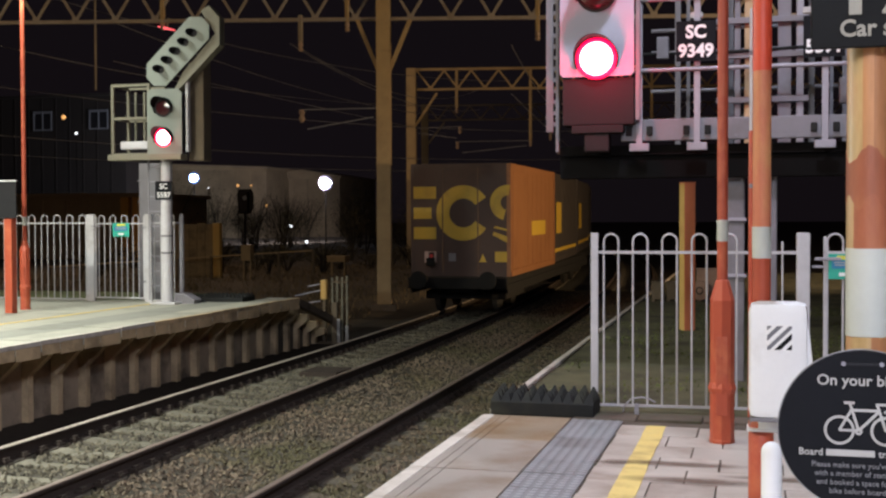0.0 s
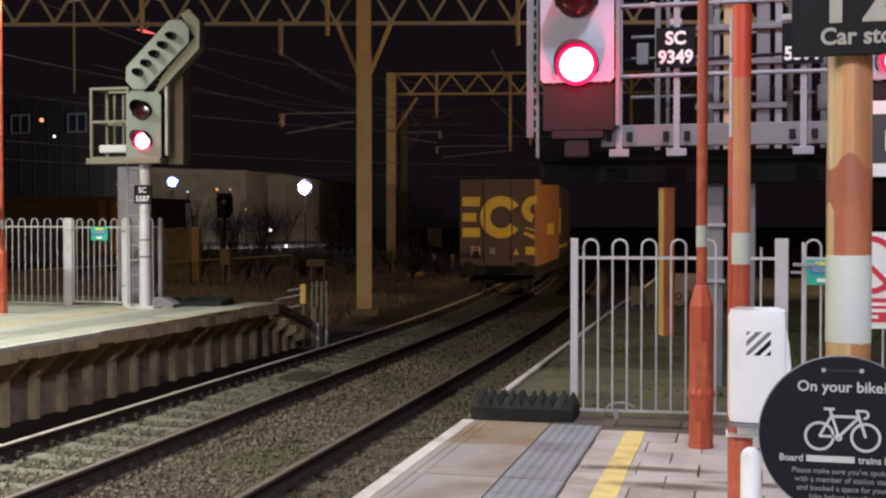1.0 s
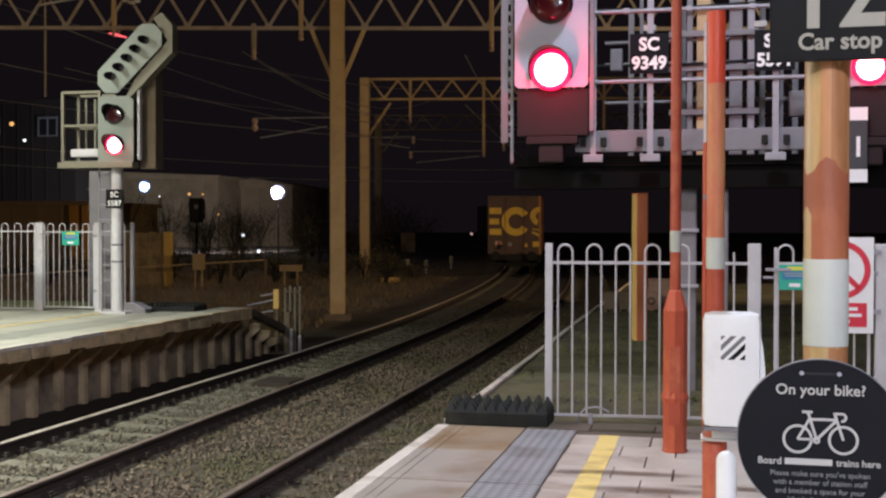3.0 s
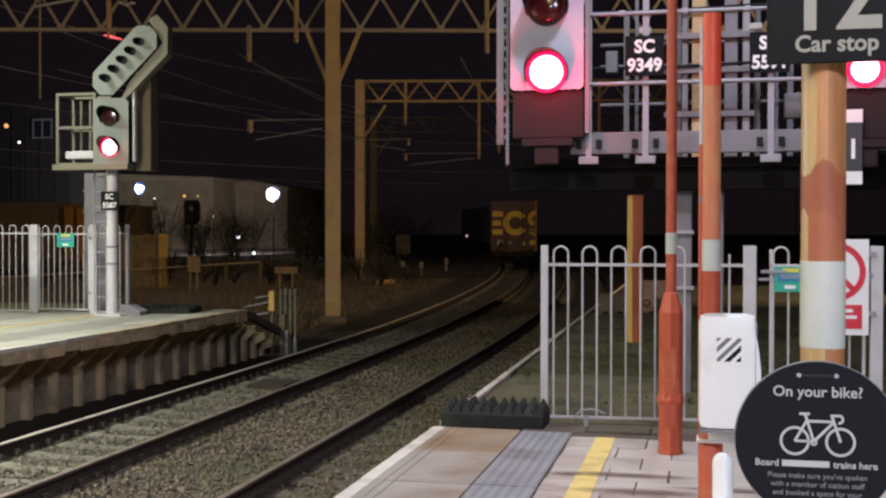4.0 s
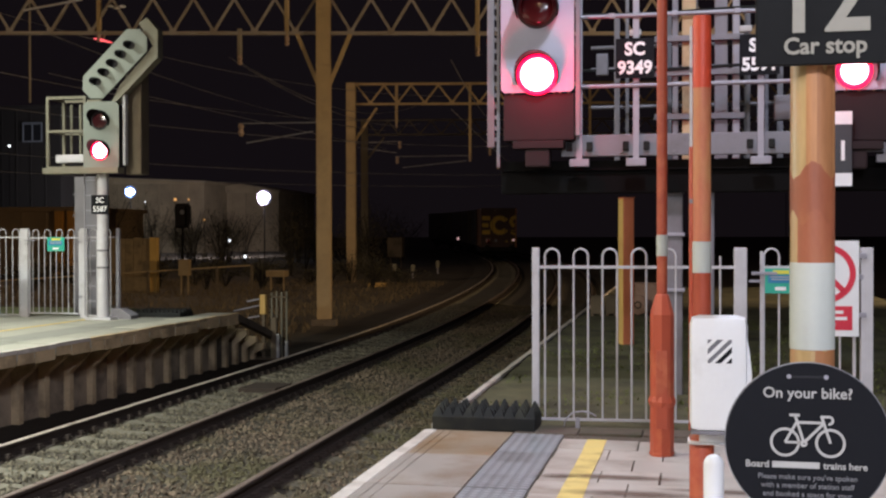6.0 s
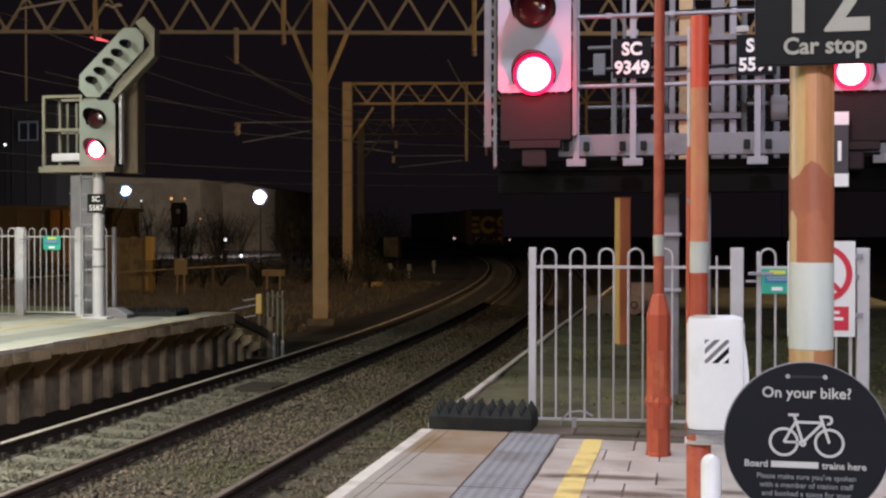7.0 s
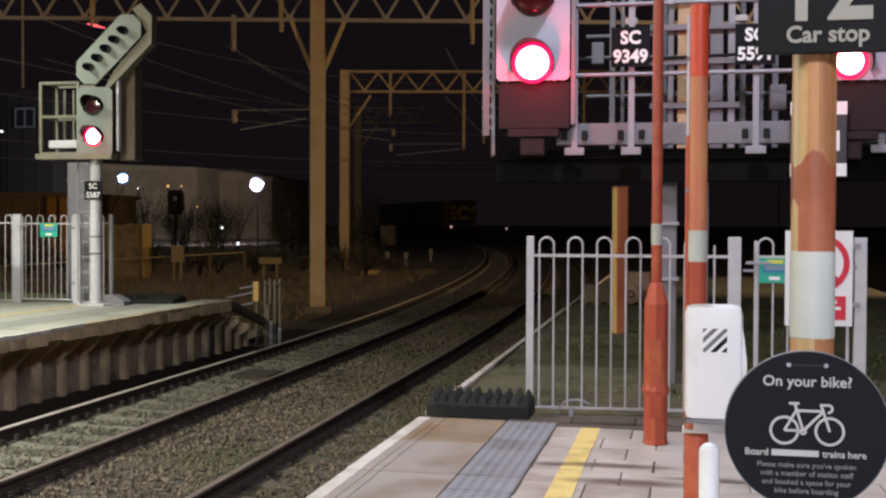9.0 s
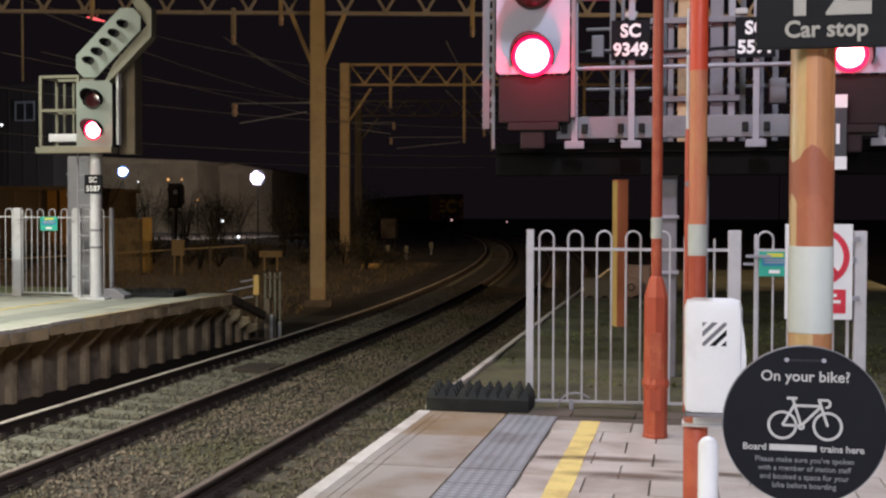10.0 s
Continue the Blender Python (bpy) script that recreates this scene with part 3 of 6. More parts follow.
def near_platform():
    t = thing("platform_near", "paved station platform with tactile strip and yellow line", "platform", pose(0.035, 0, 0), kind="structure")
    part("platform_body", box(EDGE + 0.22, 5.0, -30, END + 0.25, -1.06, -0.045), "concrete_dark", t, "dark concrete platform body")
    part("bedding", box(EDGE + 0.03, 5.0, -30, END + 0.06, -0.044, -0.012), "joint", t, "dark earthy joints between the slabs")
    # coping slabs with a white nosing and two drainage grooves
    y, n = 9.03, 0
    while y > -4:
        ln = 1.02
        bm = bmesh.new()
        z = 0.002 * math.sin(n * 2.1)
        quad_box(bm, EDGE + 0.105, -1.99, y - ln + 0.004, y, -0.07, z)
        quad_box(bm, -1.983, -1.925, y - ln + 0.004, y, -0.07, z)
        quad_box(bm, -1.918, -1.435, y - ln + 0.004, y, -0.07, z)
        quad_box(bm, -1.99, -1.918, y - ln + 0.004, y, -0.07, z - 0.008)
        part("coping_slab", bm, "slab_stained" if n == 0 else "slab", t)
        part("nosing", box(EDGE, EDGE + 0.10, y - ln + 0.004, y, -0.09, 0.003 + z, 0.008), "nosing", t, "worn white painted edge")
        y -= ln
        n += 1
    # tactile slabs with blisters
    bm = quad_box(bmesh.new(), -0.198, 0.198, -0.195, 0.195, -0.03, 0.0)
    for i in range(6):
        for j in range(6):
            cx, cy = -0.165 + 0.066 * i, -0.165 + 0.066 * j
            r = [bm.verts.new((cx + 0.029 * math.cos(k * math.pi / 3), cy + 0.029 * math.sin(k * math.pi / 3), 0.0005)) for k in range(6)]
            q = [bm.verts.new((cx + 0.024 * math.cos(k * math.pi / 3), cy + 0.024 * math.sin(k * math.pi / 3), 0.0032)) for k in range(6)]
            for k in range(6):
                bm.faces.new((r[k], r[(k + 1) % 6], q[(k + 1) % 6], q[k]))
            bm.faces.new(q).material_index = 1
    me = mesh_of("tactile_slab", bm, M["tactile_dirt"])
    me.materials.append(M["tactile"])
    rnd = random.Random(3)
    for i in range(34):
        ob = new("tactile_slab", me)
        ob.parent = t
        ob.location = (-1.225, 8.80 - 0.401 * i, rnd.uniform(-0.002, 0.002))
    # concrete pavers in half bond
    pw, pl = 0.383, 0.381
    bm = quad_box(bmesh.new(), -pw / 2 + 0.0055, pw / 2 - 0.0055, -pl / 2 + 0.0012, pl / 2 - 0.0012, -0.04, 0.0, 0.002)
    whole = mesh_of("paver", bm, M["paver"])
    bm = quad_box(bmesh.new(), -pw / 4 + 0.003, pw / 4 - 0.003, -pl / 2 + 0.0012, pl / 2 - 0.0012, -0.04, 0.0, 0.002)
    half = mesh_of("paver_half", bm, M["paver"])
    for r in range(12):
        y = 8.62 - pl * r
        shift = 0.0 if r % 2 else pw / 2
        for c in range(-1, 9):
            x = -1.01 + shift + pw * (c + 0.5)
            me = whole
            if x - pw / 2 < -1.015:
                if shift == 0.0:
                    continue
                x, me = -1.015 + pw / 4, half
            ob = new("paver", me)
            ob.parent = t
            ob.location = (x + rnd.uniform(-0.002, 0.002), y, rnd.uniform(-0.0025, 0.0025))
            ob.rotation_euler = (rnd.uniform(-0.003, 0.003), rnd.uniform(-0.003, 0.003), rnd.uniform(-0.005, 0.005))
    rest = bmesh.new()
    for r in range(0, 90):
        for c in range(9 if r < 12 else 0, 15):
            x = -1.01 + (0 if r % 2 else pw / 2) + pw * (c + 0.5)
            y = 8.62 - pl * r
            quad_box(rest, x - pw / 2 + 0.003, x + pw / 2 - 0.003, y - pl / 2 + 0.003, y + pl / 2 - 0.003, -0.04, 0.0)
    ob = part("pavers_beyond", rest, "paver", t, "pale concrete pavers")
    ob["kind"] = "stuff"
    # yellow safety line, painted over the pavers
    line = bmesh.new()
    y = 8.81
    for i in range(34):
        quad_box(line, -0.825 + 0.004 * math.sin(i), -0.68 + 0.004 * math.sin(i * 1.7), y - 0.38, y, -0.001, 0.0052)
        y -= 0.381
    part("yellow_line", line, "yellow_line", t, "worn yellow painted safety line")
    for k in range(8):
        part("end_kerb", box(-1.42 + 0.5 * k, -0.93 + 0.5 * k, 9.02 + 0.035 * k, 9.30 + 0.035 * k, -0.1, 0.006 + 0.004 * math.sin(k * 2.0), 0.012), "joint", t, "dirty mossy kerb strip below the fence")
    disc = bmesh.new()
    bmesh.ops.create_circle(disc, cap_ends=True, segments=32, radius=1.0)
    me = mesh_of("damp_stain", disc, M["stain"])
    for sx, sy, rx, ry in ((-0.52, 7.45, 0.52, 0.10), (-0.38, 6.98, 0.50, 0.12), (-0.9, 7.42, 0.16, 0.09), (0.2, 7.15, 0.5, 0.08)):
        ob = new("damp_stain", me)
        ob.parent, ob.location, ob.scale = t, (sx, sy, 0.0062), (rx, ry, 1.0)
    return t


def platform_end():
    t = thing("platform_end", "mossy disused platform end behind the fence", "platform", pose(0.04, 0, 0) @ pose(EDGE, END, 0, 0, 0, 0.6) @ pose(-EDGE, -END, 0), kind="structure")
    bm = bmesh.new()
    rows = []
    # The farthest rows are added to keep the side floodlight off the rails.
    for i in range(37):
        y = END + 0.05 + i * 0.75
        row = []
        for j in range(20):
            x = EDGE + 0.055 + j * 0.36
            row.append(bm.verts.new((x, y, -0.02 - 0.0 * y + 0.022 * noise.noise(Vector((x * 1.2, y * 1.2, 3))))))
        rows.append(row)
    for a, b in zip(rows, rows[1:]):
        for i in range(len(a) - 1):
            bm.faces.new((a[i], a[i + 1], b[i + 1], b[i]))
    part("mossy_surface", bm, "mossy", t, "patchy green moss over dark earth")
    y = END - 0.1
    for i in range(27):
        part("edge_stone", box(EDGE - 0.02, EDGE + 0.05, y, y + 0.97, -0.12, 0.004, 0.012), "nosing", t, "pale worn edging stone")
        y += 1.0
    part("retaining_wall", box(EDGE + 0.15, EDGE + 0.45, END, END + 27, -1.08, -0.12), "concrete_dark", t)
    return t


def trespass_guard(x0, x1, y0, y1, z0, height, m=None):
    """A rubber panel of close pyramid ridges that keeps walkers off the platform end."""
    t = thing("trespass_guard", "black ridged rubber anti-trespass panel on the platform end", "rubber guard", m, "anti-trespass panels")
    n = max(4, round((x1 - x0) / 0.083))
    w = (x1 - x0) / n
    part("base_mat", box(x0, x1, y0, y1, z0, z0 + 0.52 * height, 0.012), "rubber", t)
    for i in range(n):
        bm = bmesh.new()
        for k in range(4):
            ya, yb = y0 + 0.01 + (y1 - y0 - 0.02) * k / 4, y0 + 0.01 + (y1 - y0 - 0.02) * (k + 1) / 4
            x = x0 + i * w
            low, top = z0 + 0.515 * height, z0 + height * (0.86 + 0.035 * k + 0.05 * math.sin(i * 3.1 + k))
            b = [bm.verts.new(p) for p in ((x, ya, low), (x + w, ya, low), (x + w, yb, low), (x, yb, low))]
            tip = [bm.verts.new((x + w * (0.5 + 0.1 * math.sin(i * 2.3 + k)) + dx, (ya + yb) / 2, top)) for dx in (-0.008, 0.008)]
            for q in ((b[0], b[1], tip[1], tip[0]), (b[1], b[2], tip[1]), (b[2], b[3], tip[0], tip[1]), (b[3], b[0], tip[0])):
                bm.faces.new(q)
        part("ridge", bm, "rubber", t)
    return t


near_platform()
platform_end()
trespass_guard(-2.06, -1.225, 9.04, 9.45, 0.0, 0.215)


# ---- bow-top fencing ----
def bow_fence(length, height, m, label, gap=0.118, posts=(), gates=()):
    """A run of bow-top fence along +x: rails, hoops and flat posts. posts and gates: stretches of x."""
    t = thing("bow_top_fence", label, "fence", m)
    rail_z = height - 0.15
    for x0, x1 in posts:
        part("post", box(x0, x1, -0.03, 0.03, -0.05, height + 0.01, 0.006), "silver", t, "flat grey steel post")
    edges = sorted(posts)
    for (a0, a1), (b0, b1) in zip(edges, edges[1:]):
        if any(abs(a1 - g) < 0.05 for g in gates):
            continue
        part("top_rail", box(a1, b0, -0.012, 0.012, rail_z - 0.012, rail_z + 0.012), "silver", t)
        part("bottom_rail", box(a1, b0, -0.012, 0.012, 0.03, 0.05), "silver", t)
        x = a1 + 0.045
        while x + gap < b0 - 0.01:
            part("hoop", hoop(x, gap, height), "silver", t, smooth=True)
            x += 2 * gap
        if x < b0 - 0.03:
            bm = bmesh.new()
            tube(bm, [(x, 0, 0.03), (x, 0, height - 0.06)], 0.0085)
            part("picket", bm, "silver", t, smooth=True)
    return t


def hoop(x, gap, height, foot=0.035):
    r = gap / 2
    pts = [(x, 0, foot), (x, 0, height - r)]
    pts += [(x + r - r * math.cos(k * math.pi / 8), 0, height - r + r * math.sin(k * math.pi / 8)) for k in range(1, 8)]
    pts += [(x + gap, 0, height - r), (x + gap, 0, foot)]
    return tube(bmesh.new(), pts, 0.0086)


def bow_gate(width, height, m, label, sign, first=0.075):
    t = thing("fence_gate", label, "gate", m)
    rail_z = height - 0.15
    bm = bmesh.new()
    quad_box(bm, 0.0, width, -0.012, 0.012, rail_z - 0.012, rail_z + 0.012)
    quad_box(bm, 0.0, width, -0.012, 0.012, 0.06, 0.085)
    quad_box(bm, 0.0, 0.022, -0.012, 0.012, 0.06, height - 0.02)
    quad_box(bm, width - 0.022, width, -0.012, 0.012, 0.06, height - 0.02)
    part("gate_frame", bm, "silver", t)
    x = first
    while x + 0.118 < width - 0.03:
        part("hoop", hoop(x, 0.118, height, 0.07), "silver", t, smooth=True)
        x += 0.236
    latch = part("latch", box(-0.07, 0.13, -0.035, -0.013, rail_z - 0.06, rail_z - 0.035, 0.004), "galv", t, "steel slide latch")
    part("latch_bolt", box(-0.09, 0.0, -0.03, -0.018, rail_z - 0.12, rail_z - 0.1, 0.003), "galv", latch)
    for z in (0.35, rail_z - 0.1):
        part("hinge", box(width - 0.01, width + 0.06, -0.03, 0.0, z, z + 0.05, 0.006), "galv", t)
    sx, sz, sw, sh = sign
    plate = part("notice", box(sx, sx + sw, -0.026, -0.02, sz, sz + sh, 0.0), "sign_green", t, "small green notice with yellow and blue bars")
    part("notice_bar", box(sx + sw * 0.26, sx + sw * 0.78, -0.029, -0.0262, sz + sh * 0.78, sz + sh * 0.93), "sign_yellow", plate)
    part("notice_panel", box(sx + sw * 0.1, sx + sw * 0.9, -0.029, -0.0262, sz + sh * 0.42, sz + sh * 0.74), "sign_blue", plate)
    for k, (u0, u1, v) in enumerate(((0.16, 0.84, 0.64), (0.2, 0.8, 0.54))):
        part("writing_bar", box(sx + sw * u0, sx + sw * u1, -0.031, -0.0292, sz + sh * v, sz + sh * (v + 0.04)), "letter", plate)
    part("writing_bar", box(sx + sw * 0.33, sx + sw * 0.68, -0.029, -0.0262, sz + sh * 0.12, sz + sh * 0.26), "letter_white", plate)
    return t


FENCE_R = pose(-1.31, 9.50, 0.0, 0, 0, 4.0)
bow_fence(2.66, 1.448, FENCE_R, "grey galvanised bow-top fence across the platform end", posts=[(0.0, 0.06), (1.63, 1.73), (2.61, 2.705)], gates=(1.73,))
bow_gate(0.74, 1.448, FENCE_R @ pose(1.835, 0, 0), "closed grey bow-top gate with notices", (0.035, 1.09, 0.24, 0.20), 0.03)


def padlock_cable():
    t = thing("fence_cable", "coiled steel cable and bracket at the fence foot", "cable", pose(-0.9, 9.34, 0.0))
    part("bracket", box(-0.035, 0.0, -0.02, 0.01, 0.0, 0.085, 0.004), "galv", t)
    pts = [(-0.13, 0.02, 0.01), (-0.12, 0.0, 0.06), (-0.06, -0.01, 0.125), (0.02, -0.015, 0.14), (0.08, -0.01, 0.13), (0.13, 0.0, 0.1)]
    part("cable", tube(bmesh.new(), pts, 0.007, 6), "galv", t, "bare steel cable loop", smooth=True)
    return t


padlock_cable()


def prohibition_sign():
    t = thing("warning_sign", "white sign with red prohibition ring fixed to the gate", "sign", FENCE_R @ pose(2.07, -0.05, 0.752))
    part("plate", box(0, 0.52, 0, 0.006, 0, 0.76, 0.0), "white", t)
    bm = annulus(bmesh.new(), 0.265, 0.5, 0.185, 0.232, -0.003, -0.0005)
    a = radians(-45)
    bar(bm, (0.265 + 0.2 * math.cos(a + math.pi), -0.0017, 0.5 + 0.2 * math.sin(a + math.pi)), (0.265 + 0.2 * math.cos(a), -0.0017, 0.5 + 0.2 * math.sin(a)), 0.042, 0.0026)
    part("prohibition_ring", bm, "sign_red", t, "red ring with a slanting bar")
    panel = part("red_panel", box(0.06, 0.47, -0.003, -0.0005, 0.05, 0.24), "sign_red", t)
    for z, x1 in ((0.18, 0.40), (0.13, 0.43), (0.08, 0.34)):
        part("writing_bar", box(0.1, x1, -0.005, -0.0032, z, z + 0.026), "letter_white", panel)
    for z in (0.15, 0.62):
        part("clip", box(0.5, 0.58, 0.007, 0.03, z, z + 0.04, 0.004), "galv", t)
    return t


prohibition_sign()


# ---- lamp columns and other platform posts ----
def lamp_column(x, y, z0, label, height, band=True):
    t = thing("lamp_column", label, "lamp post", pose(x, y, z0), "platform lamp columns")
    part("lower_column", lathe(bmesh.new(), [(0.085, 0.0), (0.088, 0.02), (0.083, 0.03), (0.083, 0.998), (0.081, 1.006), (0.046, 1.135), (0.037, 1.142)], 8), "red_paint", t, "wide eight-sided brick-red base section")
    hatch = part("service_door", box(-0.04, 0.04, -0.082, -0.072, 0.2, 0.75, 0.004), "red_paint", t)
    part("door_lock", lathe(bmesh.new(), [(0.012, -0.09), (0.012, -0.08)], 8, (0, 0, 0.6), "y"), "red_paint", hatch)
    part("collar", lathe(bmesh.new(), [(0.08, 0.345), (0.09, 0.355), (0.097, 0.385), (0.087, 0.42), (0.08, 0.425)], 8), "red_paint", t)
    part("upper_column", lathe(bmesh.new(), [(0.037, 1.1), (0.037, 1.41), (0.037, 1.57), (0.033, height), (0.03, height + 0.02)], 16), "red_paint", t, "thin brick-red tube", smooth=True)
    if band:
        part("white_band", lathe(bmesh.new(), [(0.0375, 1.41), (0.0395, 1.411), (0.0395, 1.559), (0.0375, 1.56)], 16), "white_band", t, "off-white painted band", smooth=True)
    lantern = part("lantern", box(-0.14, 0.14, -0.6, 0.1, height - 0.04, height + 0.06, 0.03), "silver", t, "flat grey lantern")
    part("diffuser", box(-0.11, 0.11, -0.55, -0.05, height - 0.055, height - 0.042), "lantern", lantern, "lit diffuser")
    return t


for k, (px, py) in enumerate(LAMP_POSTS_RIGHT):
    lamp_column(px, py, 0.0, "brick-red platform lamp column with white band", TALL_COLUMN)


def signpost_with_box():
    """The second red post, with a white cabinet on its platform side."""
    t = thing("equipment_post", "red post with white band and a thin conduit on the platform", "post", pose(0.036, 5.4, 0))
    part("post_lower", lathe(bmesh.new(), [(0.055, 0), (0.055, 0.64), (0.05, 0.65)], 20), "red_paint", t, smooth=True)
    part("post_middle", lathe(bmesh.new(), [(0.0405, 1.50), (0.0405, 2.30), (0.04, 2.31)], 20), "faded_red", t, smooth=True)
    part("post_sleeve", lathe(bmesh.new(), [(0.0405, 0.64), (0.0405, 1.499)], 20), "red_paint", t, smooth=True)
    part("post_upper", lathe(bmesh.new(), [(0.0415, 2.225), (0.0415, 2.545), (0.04, 2.552)], 20), "bright_red", t, "brighter red top sleeve", smooth=True)
    part("white_band", lathe(bmesh.new(), [(0.041, 1.383), (0.0425, 1.384), (0.0425, 1.525), (0.041, 1.526)], 20), "white_band", t, smooth=True)
    part("conduit", lathe(bmesh.new(), [(0.011, 0.66), (0.011, 1.385), (0.011, 1.95), (0.008, 1.96)], 10, (-0.047, 0.012, 0)), "red_paint", t, "thin red conduit clipped to the post", smooth=True)
    part("conduit_top", lathe(bmesh.new(), [(0.008, 1.9605), (0.008, 2.5), (0.006, 2.51)], 10, (-0.047, 0.012, 0)), "silver", t, "pale upper end of the conduit", smooth=True)
    for z in (1.1, 1.7, 2.3):
        part("conduit_clip", box(-0.056, -0.038, -0.004, 0.03, z, z + 0.02, 0.002), "galv_dull", t)
    part("clamp", box(-0.012, 0.3, -0.08, -0.06, 0.622, 0.674, 0.004), "white", t, "white steel clamp below the cabinet")
    part("clamp_flange", box(-0.062, 0.3, -0.085, 0.06, 0.61, 0.621, 0.003), "white", t)
    part("clamp_bracket", box(-0.05, 0.1, -0.03, 0.06, 0.625, 0.70, 0.006), "galv_dull", t)
    return t


def help_cabinet():
    t = thing("help_point", "white plastic cabinet with striped emblem on a red post", "cabinet", pose(-0.018, 5.2, 0.69))
    part("body", box(0, 0.25, -0.02, 0.14, 0.0, 0.508, 0.042), "white", t, smooth=True)
    bm = bmesh.new()
    prism(bm, [(0.245, 0.03), (0.258, 0.08), (0.266, 0.16), (0.266, 0.26), (0.256, 0.36), (0.245, 0.42)], 0.0, 0.12)
    part("side_bulge", bm, "white", t)
    part("lower_lip", box(0.012, 0.24, -0.005, 0.12, -0.014, 0.003, 0.004), "galv_dull", t)
    back = part("emblem_plate", box(0.073, 0.185, -0.0225, -0.0202, 0.3, 0.412), "letter_white", t, "white emblem with grey slanting stripes")
    # slanting stripes: bands of one direction, cut to the square
    for k, (low, high) in enumerate(((0.74, 1.0), (0.33, 0.55), (-0.10, 0.11), (-0.50, -0.27), (-0.98, -0.70))):
        shape = [(0.04, 0.04), (0.96, 0.04), (0.96, 0.96), (0.04, 0.96)]
        for keep in (lambda p: p[1] - p[0] - low, lambda p: high - p[1] + p[0]):
            cut = []
            for a, b in zip(shape, shape[1:] + shape[:1]):
                u, v = keep(a), keep(b)
                if u >= 0:
                    cut.append(a)
                if u * v < 0:
                    cut.append((a[0] + (b[0] - a[0]) * u / (u - v), a[1] + (b[1] - a[1]) * u / (u - v)))
            shape = cut
        part("emblem_stripe", prism(bmesh.new(), [(0.073 + 0.112 * x, 0.3 + 0.112 * z) for x, z in shape], -0.024, -0.0227), "slate" if k > 2 else "stripe_grey", back)
    return t


signpost_with_box()
help_cabinet()


def white_bollard(x, y, top, r, label):
    t = thing("guard_rail", label, "rail", pose(x, y, 0))
    pr = [(r, 0.0), (r, top - r)] + [(r * math.cos(k * math.pi / 10), top - r + r * math.sin(k * math.pi / 10)) for k in range(1, 5)]
    part("upright", lathe(bmesh.new(), pr, 20), "white", t, smooth=True)
    return t


white_bollard(0.067, 4.0, 0.813, 0.034, "white rounded guard post beside the red post")
white_bollard(0.62, 3.6, 1.22, 0.034, "white rounded guard post on the platform")


def paint_patch(r, a0, a1, z0, z1, rag, seed):
    """A thin coat on a round pole between two angles, with ragged upper and lower rims."""
    rnd = random.Random(seed)
    bm = bmesh.new()
    n = 28
    rows = []
    for i in range(n + 1):
        a = radians(a0 + (a1 - a0) * i / n)
        lo, hi = z0 + rnd.uniform(-rag, rag) * 0.15 + rag * math.sin(i * 0.7 + seed), z1 + rnd.uniform(-rag, rag) * 0.15 + rag * math.sin(i * 0.45 + 2 * seed)
        rows.append([bm.verts.new((q * math.cos(a), q * math.sin(a), z)) for q, z in ((r - 0.0006, lo), (r, lo + 0.001), (r, hi - 0.001), (r - 0.0006, hi))])
    for a, b in zip(rows, rows[1:]):
        for k in range(3):
            bm.faces.new((a[k], b[k], b[k + 1], a[k + 1]))
    bmesh.ops.recalc_face_normals(bm, faces=bm.faces)
    return bm


def car_stop_post():
    t = thing("car_stop_post", "tan and red pole with an off-white band", "sign post", pose(0.222, 2.3, 0))
    # Pole colours carry yellow lamplight from the left and the signs' shadow.
    part("pole", lathe(bmesh.new(), [(0.0405, 0), (0.0405, 2.35), (0.035, 2.36)], 32), "tan_coat", t, smooth=True)
    part("rust_streak", paint_patch(0.0407, -112, 25, 1.64, 1.87, 0.010, 3), "orange_coat", t, "orange tone on the pole")
    part("rust_streak", paint_patch(0.0409, -84, -34, 1.61, 1.868, 0.012, 6), "rust_streak", t, "brown vertical streak")
    part("paint_patch", paint_patch(0.0412, -200, 20, 1.585, 1.675, 0.016, 4), "red_coat", t, "red patch on the pole")
    part("paint_patch", paint_patch(0.0410, -136, 25, 1.49, 1.61, 0.006, 5), "red_coat", t, "red patch on the pole")
    part("rust_streak", paint_patch(0.0408, -88, 15, 1.20, 1.34, 0.008, 7), "rust_streak", t, "brown tone below the band")
    part("white_band", lathe(bmesh.new(), [(0.0405, 1.335), (0.0416, 1.336), (0.0416, 1.499), (0.0405, 1.5)], 32), "white_band", t, "off-white painted band", smooth=True)
    s = part("sign", box(-0.108, 0.125, -0.062, -0.05, 1.867, 2.12, 0.003), "sign_black", t, "black sign with grey lettering")
    lettering("Car stop", 0.0315, "letter_dull", s, 0.016, -0.0635, 1.888, squeeze=0.96, bold=0.03)
    lettering("12", 0.15, "letter_dull", s, 0.012, -0.0635, 1.930, squeeze=0.84, bold=0.02)
    for z in (1.9, 2.05):
        part("bracket", box(-0.05, 0.05, -0.05, 0.0, z, z + 0.02, 0.002), "galv_dull", t)
    return t


